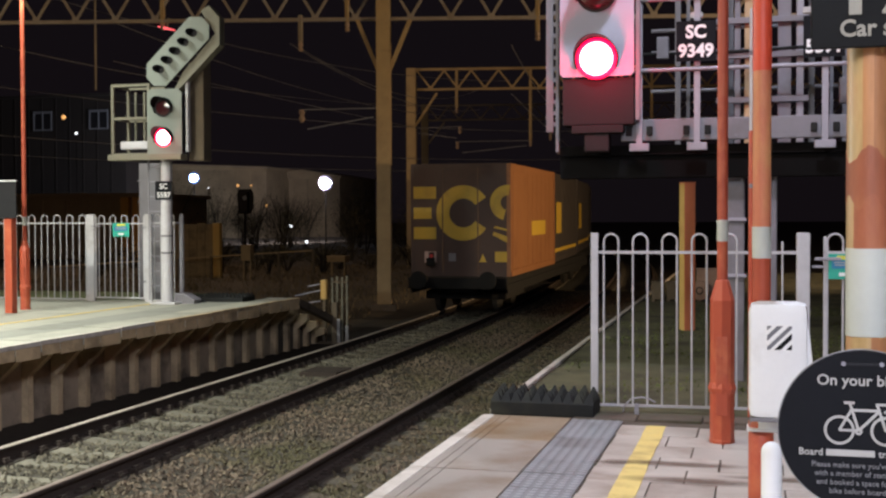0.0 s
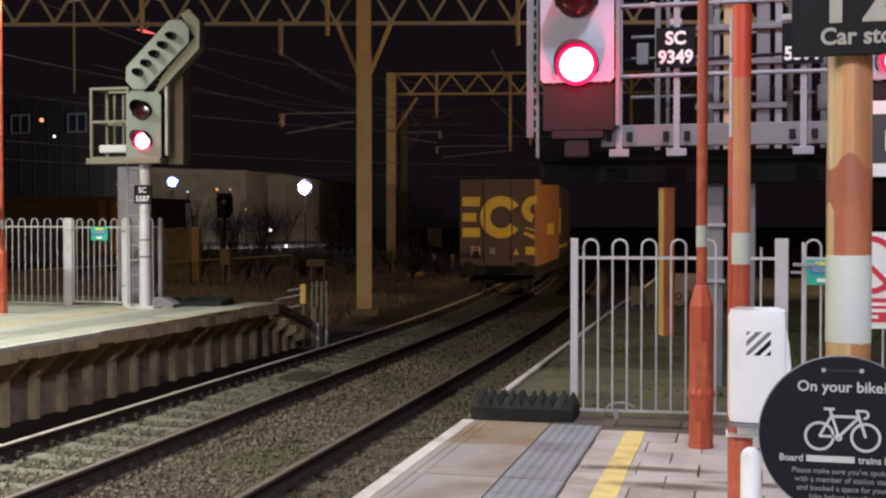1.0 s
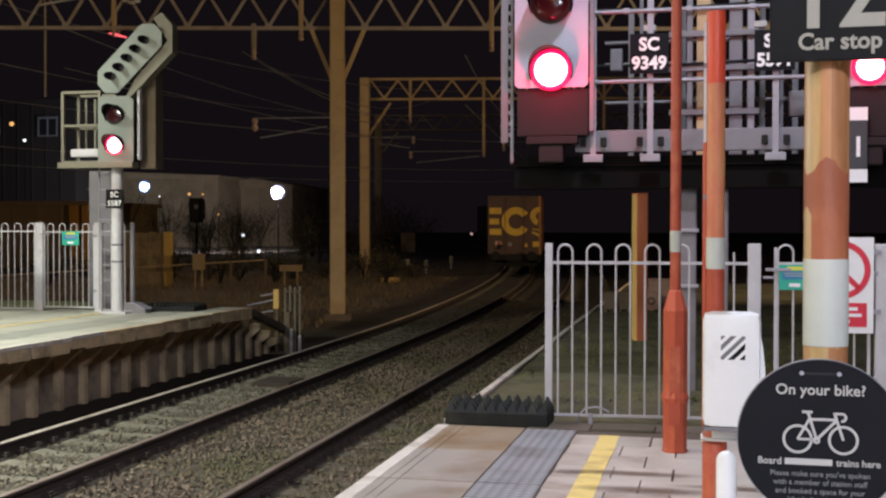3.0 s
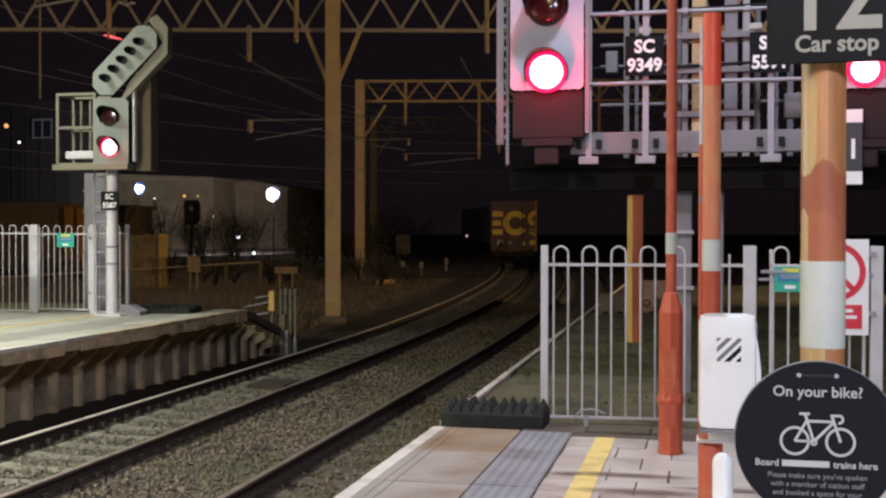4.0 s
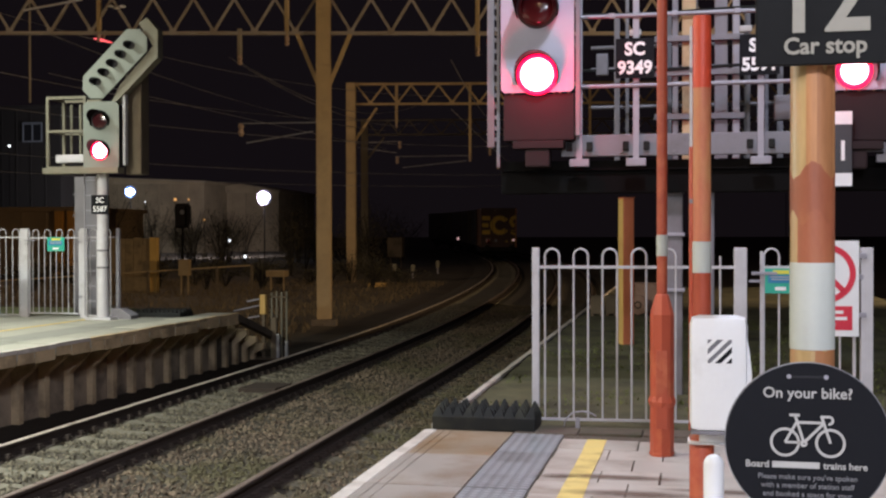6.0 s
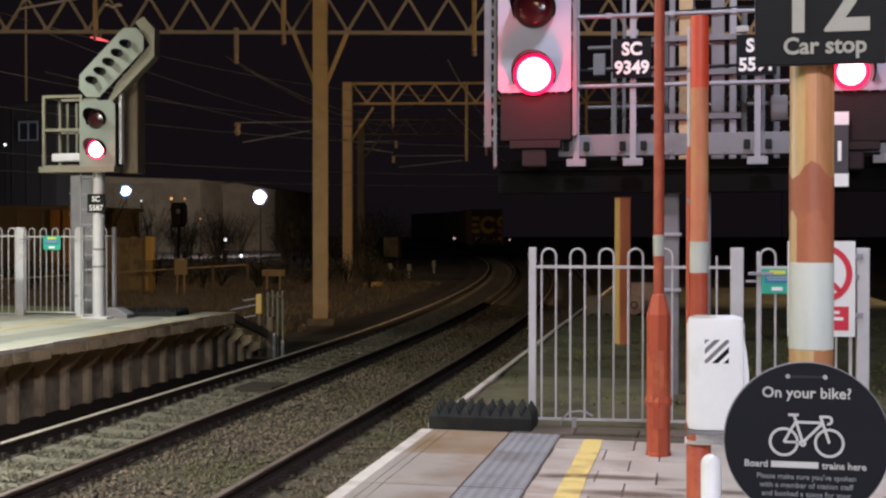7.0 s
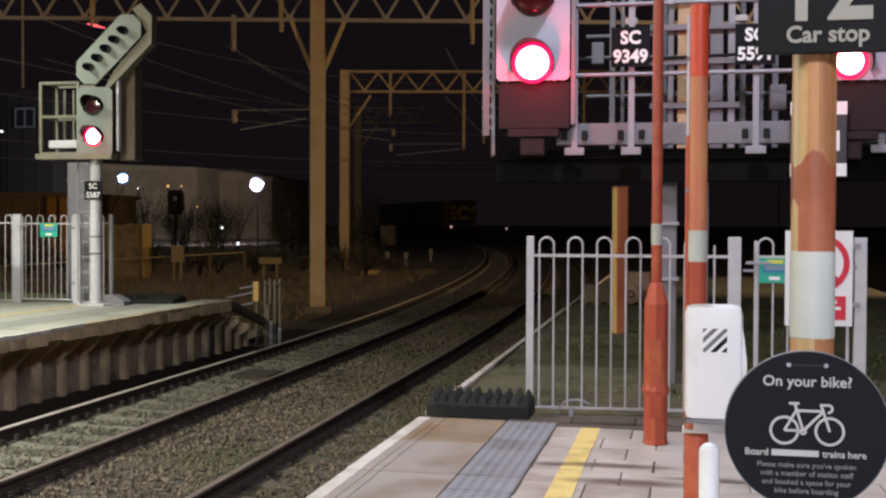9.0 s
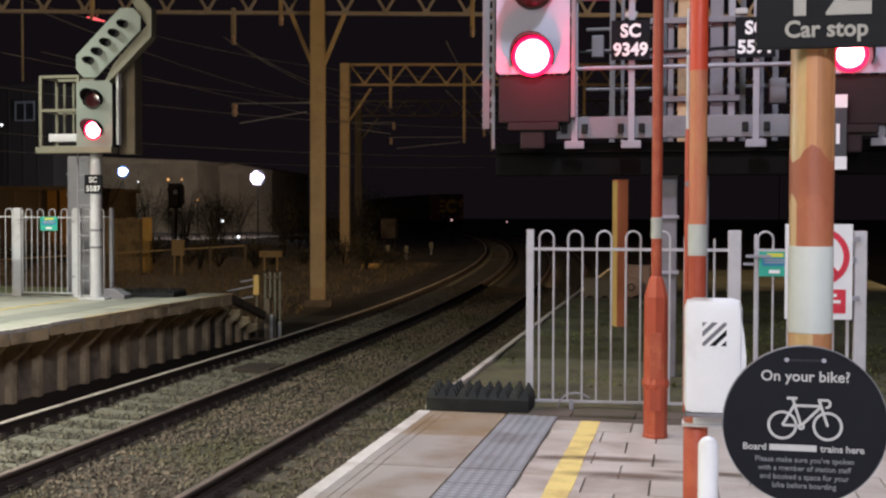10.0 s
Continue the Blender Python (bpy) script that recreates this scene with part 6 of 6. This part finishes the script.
for wx in (7.5, 1.0):
    win = part("window", box(wx - 1.05, wx + 1.05, -0.12, 0.0, 12.2, 14.0, 0.0), "black", tall, "dark window with a pale frame")
    for x0, x1, z0, z1 in ((-1.1, 1.1, 13.85, 14.1), (-1.1, 1.1, 12.1, 12.25), (-1.1, -0.95, 12.25, 13.85), (0.95, 1.1, 12.25, 13.85), (-0.07, 0.07, 12.25, 13.85)):
        part("window_frame", box(wx + x0, wx + x1, -0.2, -0.121, z0, z1), "window_grey", win)


def floodlight(x, y, z, size, mat, label):
    t = thing("floodlight", label, "floodlight", pose(x, y, 0), "yard floodlights")
    part("pole", lathe(bmesh.new(), [(0.06, -1.06), (0.04, z)], 10), "near_black", t, smooth=True)
    head = part("lamp_head", box(-size * 0.4, size * 0.4, 0.03, 0.3, z - size * 0.4, z + size * 0.4, 0.05), "near_black", t)
    glass = lathe(bmesh.new(), [(size * 0.4, 0.0), (size * 0.36, -0.06), (size * 0.2, -0.1)], 28, (0, 0, z), "y")
    # Ragged outline puts the lamp's glare into the shape of the lens.
    for v in glass.verts:
        a = math.atan2(v.co.z - z, v.co.x)
        k = 1.0 + 0.11 * math.sin(3 * a + 0.8) + 0.08 * math.sin(5 * a + x)
        v.co.x, v.co.z = v.co.x * k * 1.12, z + (v.co.z - z) * k * 0.9
    part("lens", glass, mat, head, "glaring lit lens", smooth=True)
    # This ring is the light's halo, made as a glowing part.
    part("reflector", annulus(bmesh.new(), 0, z, size * 0.425, size * 0.62, -0.04, 0.02, steps=24), "flood_halo_blue" if mat == "flood_blue" else "flood_halo", head, "dim glowing halo round the lens")
    return t


floodlight(-36.6, 95.0, 5.0, 1.05, "flood", "glaring white floodlight on a pole")
floodlight(-49.3, 95.0, 5.6, 0.85, "flood_blue", "glaring bluish floodlight on a pole")
for at, watts, colour in (((-36.6, 93.2, 5.0), 9000, (0.95, 0.88, 1.0)), ((-49.3, 93.2, 5.6), 2800, (0.75, 0.85, 1.0))):
    beam = bpy.data.lights.new("floodlight_beam", "SPOT")
    beam.energy, beam.color, beam.spot_size, beam.spot_blend, beam.shadow_soft_size = watts, colour, radians(125), 0.6, 0.4
    new("floodlight_beam", beam).matrix_world = look(at, (at[0] - 14.0, at[1] + 9.0, 1.0))


def far_lamp(x, y, z, r, mat, label="small lit lamp on a distant pole"):
    t = thing("distant_lamp", label, "lamp", pose(x, y, 0), "distant lamps")
    part("pole", lathe(bmesh.new(), [(0.025, -1.06), (0.02, z)], 6), "near_black", t)
    part("globe", lathe(bmesh.new(), [(r * 0.4, z - r), (r, z - r * 0.4), (r, z + r * 0.4), (r * 0.4, z + r)], 12), mat, t, "lit lamp glass", smooth=True)
    return t


for x, y, z, r, m in ((-33.62, 80, 1.32, 0.13, "pale_dot"), (-32.34, 80, 0.11, 0.11, "pale_dot"), (-37.88, 80, 4.35, 0.11, "warm_dot"), (-36.8, 80, 4.34, 0.07, "warm_dot"),
                      (-35.54, 80, 2.82, 0.07, "warm_dot"), (-40.31, 80, 4.19, 0.05, "pale_dot"), (-62.69, 95, 11.46, 0.2, "warm_dot"), (-51.67, 80, 8.60, 0.10, "pale_dot"),
                      (-16.32, 80, 1.41, 0.085, "rose_dot"), (-12.37, 80, 1.3, 0.06, "rose_dot"),
                      (12.5, 70, 4.5, 0.055, "warm_dot"), (13.6, 74, 4.1, 0.055, "warm_dot"), (15.0, 80, 3.0, 0.055, "warm_dot"), (5.6, 75, 4.9, 0.066, "pale_dot")):
    far_lamp(x, y, z, r, m)


def dark_signal():
    """The back of a signal head, black before the lit sheds."""
    t = thing("yard_signal", "black back of a signal head on a post in the yard", "railway signal", pose(-27.97, 60.0, -1.06))
    part("post", lathe(bmesh.new(), [(0.08, 0.0), (0.07, 3.2)], 10), "near_black", t, smooth=True)
    part("backplate", prism(bmesh.new(), [(-0.42, 3.1), (0.3, 3.1), (0.5, 3.4), (0.5, 4.3), (0.36, 4.5), (-0.4, 4.5), (-0.5, 4.2)], 0.0, 0.05), "near_black", t)
    part("housing", box(-0.3, 0.25, -0.25, 0.0, 3.2, 4.35, 0.04), "near_black", t)
    part("hood", lathe(bmesh.new(), [(0.13, -0.28), (0.13, 0.2)], 14, (0.1, 0.0, 4.0), "y"), "plate_grey", t)
    return t


dark_signal()


def scrub(x, y, w, h, n, seed, label):
    """A clump of many small leaf blades on twigs."""
    rnd = random.Random(seed)
    t = thing("scrub_bush", label, "bush", pose(x, y, -1.06 + rise(y)), "dark scrub")
    twigs = bmesh.new()
    verts, faces = [], []
    for k in range(14):
        a, r = rnd.uniform(0, 6.28), rnd.uniform(0.1, 0.5) * w
        top = Vector((r * math.cos(a), 0.5 * r * math.sin(a), h * rnd.uniform(0.55, 1.0)))
        mid = Vector((top.x * 0.35, top.y * 0.35, top.z * 0.55))
        tube(twigs, [(0.1 * top.x, 0, 0), mid, top], 0.02, 4)
        for i in range(n // 14):
            c = mid.lerp(top, rnd.random()) + Vector((rnd.gauss(0, 0.16 * w), rnd.gauss(0, 0.1 * w), rnd.gauss(0, 0.12 * h)))
            if c.z < 0.03:
                c.z = 0.03
            d = Vector((rnd.uniform(-1, 1), rnd.uniform(-1, 1), rnd.uniform(-0.4, 1))).normalized() * rnd.uniform(0.05, 0.13)
            s = d.cross(Vector((rnd.uniform(-1, 1), rnd.uniform(-1, 1), 0.3))).normalized() * 0.03
            b = len(verts)
            verts += [tuple(c), tuple(c + d * 0.5 + s), tuple(c + d), tuple(c + d * 0.5 - s)]
            faces.append((b, b + 1, b + 2, b + 3))
    part("branchwork", twigs, "underframe", t)
    me = bpy.data.meshes.new("foliage")
    me.from_pydata(verts, [], faces)
    me.materials.append(M["leaf"])
    ob = new("foliage", me)
    ob.parent = t
    return t


rnd = random.Random(21)
for k in range(26):
    u = k / 25
    scrub(-31 + 17 * u + rnd.uniform(-0.6, 0.6), 47 + rnd.uniform(-2, 7) + 4 * u, rnd.uniform(1.6, 3.0), rnd.uniform(0.7, 1.7), 420, 100 + k, "dark leafless scrub along the line side")


for k in range(14):
    u = k / 13
    scrub(-37 + 19 * u + rnd.uniform(-0.8, 0.8), 66 + rnd.uniform(-3, 8), rnd.uniform(2.6, 4.2), rnd.uniform(2.6, 5.0), 700, 300 + k, "tall dark leafless shrub before the sheds")


for k in range(20):
    u = k / 19
    scrub(-58 + 36 * u + rnd.uniform(-0.8, 0.8), 84 + rnd.uniform(-3, 4), rnd.uniform(3.4, 5.0), rnd.uniform(3.2, 5.2) - 0.8 * (k % 3 == 1), 1500, 500 + k, "dense dark shrub under the floodlights")


def dead_grass():
    """Bent blades of dead grass on the line-side ground."""
    rnd = random.Random(77)
    verts, faces = [], []
    while len(faces) < 16000:
        y = rnd.uniform(23.5, 56.0)
        x = rnd.uniform(-32.0, -9.4 - max(0.0, (y - 20.0) ** 2 / 660.0) - 0.6)
        if noise.noise(Vector((x * 0.35, y * 0.35, 1.0))) < rnd.uniform(-0.5, 0.35):
            continue
        h, a = rnd.uniform(0.06, 0.24), rnd.uniform(0, 6.28)
        lean = Vector((math.cos(a), math.sin(a), 0)) * h * rnd.uniform(0.2, 0.8)
        side = Vector((-math.sin(a), math.cos(a), 0)) * 0.014
        p = Vector((x, y, -1.06 + rise(y)))
        b = len(verts)
        for q in (p - side, p + side, p + lean * 0.4 + Vector((0, 0, h * 0.65)) + side * 0.7, p + lean + Vector((0, 0, h))):
            verts.append(tuple(q))
        faces.append((b, b + 1, b + 2, b + 3))
    me = bpy.data.meshes.new("dead_grass")
    me.from_pydata(verts, [], faces)
    me.materials.append(M["dead_grass"])
    return tagged(new("dead_grass", me), "tufts of brown dead grass on the line side", "grass", kind="stuff")


dead_grass()


def moss_tufts():
    """Low weeds and moss on the disused platform end."""
    rnd = random.Random(41)
    verts, faces = [], []
    while len(faces) < 9000:
        y, x = rnd.uniform(9.9, 22.0), rnd.uniform(-2.0, 3.5)
        if noise.noise(Vector((x * 0.9, y * 0.6, 7.0))) < rnd.uniform(-0.25, 0.4):
            continue
        h, a = rnd.uniform(0.012, 0.04), rnd.uniform(0, 6.28)
        lean = Vector((math.cos(a), math.sin(a), 0)) * h * rnd.uniform(0.3, 1.2)
        side = Vector((-math.sin(a), math.cos(a), 0)) * rnd.uniform(0.006, 0.016)
        p = Vector((x, y, -0.03))
        b = len(verts)
        for q in (p - side, p + side, p + lean * 0.5 + Vector((0, 0, h * 0.7)) + side, p + lean + Vector((0, 0, h))):
            verts.append(tuple(q))
        faces.append((b, b + 1, b + 2, b + 3))
    me = bpy.data.meshes.new("moss_tufts")
    me.from_pydata(verts, [], faces)
    me.materials.append(M["moss_tuft"])
    return tagged(new("moss_tufts", me), "low green moss and weeds on the platform end", "moss", kind="stuff")


moss_tufts()


# ---- the departing freight train ----
FLASHER_AT = (-0.73, -0.21, 0.36)


def container(length, body, side_mat, marks, label):
    t = thing("freight_container", label, "container", group="containers on the train")
    w, h = 2.55, 2.8
    part("shell", box(-w / 2 + 0.02, w / 2 - 0.02, 0.03, length - 0.03, 0.02, h - 0.02), side_mat, t, "container shell")
    part("rear_door", box(-w / 2 + 0.08, w / 2 - 0.08, -0.012, 0.028, 0.1, h - 0.1), body, t, "brown container end")
    for s in (-1, 1):
        part("corner_post", box(s * (w / 2 - 0.05) - 0.05, s * (w / 2 - 0.05) + 0.05, -0.02, 0.1, 0, h), body if s < 0 else side_mat, t)
        part("front_post", box(s * (w / 2 - 0.05) - 0.05, s * (w / 2 - 0.05) + 0.05, length - 0.1, length + 0.02, 0, h), side_mat, t)
        n = int(length / 0.8)
        for k in range(n):
            y = 0.3 + k * (length - 0.6) / n
            part("side_rib", box(s * (w / 2 - 0.02) - 0.006, s * (w / 2 - 0.02) + 0.006, y, y + 0.05, 0.15, h - 0.15), side_mat, t)
    part("top_rail", box(-w / 2, w / 2, -0.018, 0.1, h - 0.1, h + 0.01), body, t)
    part("bottom_rail", box(-w / 2, w / 2, -0.018, 0.1, 0.0, 0.11), body, t)
    part("roof", box(-w / 2 + 0.01, w / 2 - 0.01, 0.0, length, h - 0.022, h + 0.005), side_mat, t)
    for s in (-1, 1):
        part("side_sill", box(s * w / 2 - 0.012, s * w / 2 + 0.012, 0.1, length - 0.1, 0.0, 0.16), side_mat, t)
    if marks:
        part("side_label", box(w / 2 - 0.019, w / 2 - 0.012, 3.2, 5.6, 0.95, 1.35), "yellow_mark", t, "pale yellow panel on the side")
        part("side_panel", box(w / 2 - 0.019, w / 2 - 0.014, 0.4, 2.0, 0.2, h - 0.2), "orange_body", t)
        # a plain device of bars and ring pieces in yellow
        y0, y1 = -0.03, -0.0125
        for z in (0.93, 1.44, 1.94):
            part("yellow_bar", box(-1.2, -0.62 if z != 1.44 else -0.74, y0, y1, z, z + 0.3 - (0.02 if z == 1.44 else 0)), "yellow_mark", t, "broad yellow bar")
        ring = annulus(bmesh.new(), 0.08, 1.58, 0.36, 0.69, y0, y1, 34, 326, 36)
        part("yellow_ring", ring, "yellow_mark", t, "thick open yellow ring")
        part("yellow_arc", annulus(bmesh.new(), 1.2, 1.83, 0.18, 0.44, y0, y1, 82, 255, 18), "yellow_mark", t, "yellow ring piece cut by the edge")
        bm = bmesh.new()
        prism(bm, [(0.82, 1.03), (0.86, 1.11), (1.19, 0.99), (1.19, 0.84)], y0, y1)
        part("yellow_slash", bm, "yellow_mark", t)
        part("yellow_slash", prism(bmesh.new(), [(0.84, 1.21), (0.9, 1.25), (1.18, 1.18), (1.18, 1.13)], y0, y1), "yellow_mark", t)
        part("hazard_label", box(-0.92, -0.62, y0, y1, 0.34, 0.62), "pale_mark", t, "small pale label")
        part("code_plate", box(-0.3, -0.12, y0, y1, 0.38, 0.58), "galv_dull", t)
        part("code_plate", prism(bmesh.new(), [(0.48, 0.36), (0.66, 0.36), (0.57, 0.56)], y0, y1), "yellow_mark", t)
        part("code_plate", box(0.88, 1.18, y0, y1, 0.36, 0.62), "yellow_mark", t)
        for x in (-0.45, 0.45):
            part("lock_rod", tube(bmesh.new(), [(x, -0.035, 0.1), (x, -0.035, h - 0.1)], 0.018, 6), body, t, smooth=True)
        lampbox = part("tail_lamp", box(-0.8, -0.66, -0.1, -0.031, 0.42, 0.6, 0.02), "rubber", t, "small red tail lamp")
        part("lamp_lens", lathe(bmesh.new(), [(0.045, -0.115), (0.05, -0.1)], 14, (-0.73, 0, 0.51), "y"), "tail_red", lampbox)
        case = bmesh.new()
        fx, fy, fz = FLASHER_AT
        quad_box(case, fx - 0.1, fx + 0.1, fy + 0.09, fy + 0.11, fz - 0.1, fz + 0.1)
        for s in (-1, 1):
            quad_box(case, fx + s * 0.095 - 0.005, fx + s * 0.095 + 0.005, fy - 0.014, fy + 0.0895, fz - 0.1, fz + 0.1)
            quad_box(case, fx - 0.0895, fx + 0.0895, fy - 0.014, fy + 0.0895, fz + s * 0.095 - 0.005, fz + s * 0.095 + 0.005)
        quad_box(case, fx - 0.04, fx + 0.04, fy + 0.111, -0.019, fz - 0.04, fz + 0.04)
        part("flasher_case", case, "near_black", t, "black case round the flashing light")
        drum = part("flasher", box(-0.086, 0.086, -0.01, 0.01, -0.089, 0.089), "underframe", t, "turning plate that carries the flashing light")
        drum.location = FLASHER_AT
        part("flash_light", lathe(bmesh.new(), [(0.075, 0.0105), (0.065, 0.022), (0.03, 0.028)], 16, axis="y"), "flash_red", drum, "bright red flashing light", smooth=True)
        t["flasher"] = drum.name
    else:
        part("side_mark", box(w / 2 + 0.001, w / 2 + 0.004, 0.8, 2.2, 0.9, 1.9), "yellow_mark", t)
        part("side_stripe", box(w / 2 + 0.001, w / 2 + 0.004, 0.4, length - 0.5, 0.30, 0.42), "yellow_mark", t)
    return t


def flat_wagon(length):
    t = thing("flat_wagon", "dirty black bogie flat wagon on the far track", "freight wagon", group="wagons of the train")
    part("deck", box(-1.2, 1.2, 0.0, length, 0.76, 0.94, 0.02), "underframe", t)
    part("spine", box(-0.35, 0.35, 0.3, length - 0.3, 0.56, 0.76), "underframe", t)
    part("headstock", box(-1.25, 1.25, -0.06, 0.02, 0.66, 0.94, 0.01), "underframe", t)
    for s in (-0.86, 0.86):
        part("buffer", lathe(bmesh.new(), [(0.09, -0.35), (0.22, -0.5), (0.22, -0.54), (0.1, -0.56), (0.09, -0.06)][:4], 16, (s, 0, 0.9), "y"), "underframe", t, smooth=True)
        part("buffer_stem", lathe(bmesh.new(), [(0.1, -0.4), (0.12, -0.06)], 12, (s, 0, 0.9), "y"), "underframe", t, smooth=True)
        part("side_sill", box(s * 1.4 - 0.03, s * 1.4 + 0.03, 0.1, length - 0.1, 0.54, 0.76), "underframe", t)
    for y in (2.2, length - 2.2):
        bogie = part("bogie", box(-1.05, 1.05, y - 1.3, y + 1.3, 0.34, 0.56, 0.03), "underframe", t)
        for wy in (y - 0.9, y + 0.9):
            for s in (-0.75, 0.75):
                part("wheel", lathe(bmesh.new(), [(0.40, s - 0.065), (0.44, s - 0.06), (0.42, s + 0.06), (0.3, s + 0.065)], 20, (0, wy, 0.44), "x"), "underframe", bogie, smooth=True)
    return t


def ride(s, lift):
    """The pose of something on the far track with its tail at s metres along the line."""
    p, a = line_at(TRACKS["far"], s)
    slope = math.atan2(rise(s + 8.0) - p.z, 8.0)
    return Matrix.Translation((p.x, p.y, p.z + RAIL_TOP)) @ Matrix.Rotation(a, 4, "Z") @ Matrix.Rotation(slope, 4, "X") @ Matrix.Translation((0, 0, lift))


SPEED, TAIL = 9.3, 27.6
TRAIN = []
WAGON = 16.4
for n in range(3):
    s = n * (WAGON + 0.9)
    TRAIN.append((flat_wagon(WAGON), s, 0.0))
    for k in range(2):
        last = n == 0 and k == 0
        if last:
            c = container(7.4, "brown_body", "orange_body", True, "orange container with brown end and yellow marks on the last wagon")
        elif n == 0:
            c = container(7.4, "brown_body", "grey_body", False, "dark container with yellow marks on its side")
        else:
            c = container(7.4, "grey_body", "grey_body", False, "dark grey container with yellow side stripe on a wagon")
        TRAIN.append((c, s + 0.35 + 8.0 * k, 0.95))


def motions():
    for ob, s, lift in TRAIN:
        walk(ob, [(0.5 * k, ride(TAIL + s + SPEED * 0.5 * k, lift)) for k in range(21)])
        if "flasher" in ob:
            # the light turns to the rear for a moment, then away again
            turns, half = [(0.0, 0.0)], 0.0
            for t in (1.2, 3.8):
                turns += [(t - 0.1, half), (t - 0.067, half + 60), (t - 0.033, half + 120), (t, half + 180), (t + 0.033, half + 240), (t + 0.067, half + 300), (t + 0.1, half + 360)]
                half += 360
            turns.append((10.0, half))
            walk(bpy.data.objects[ob["flasher"]], [(t, pose(*FLASHER_AT, 0, 0, a)) for t, a in turns])


motions()
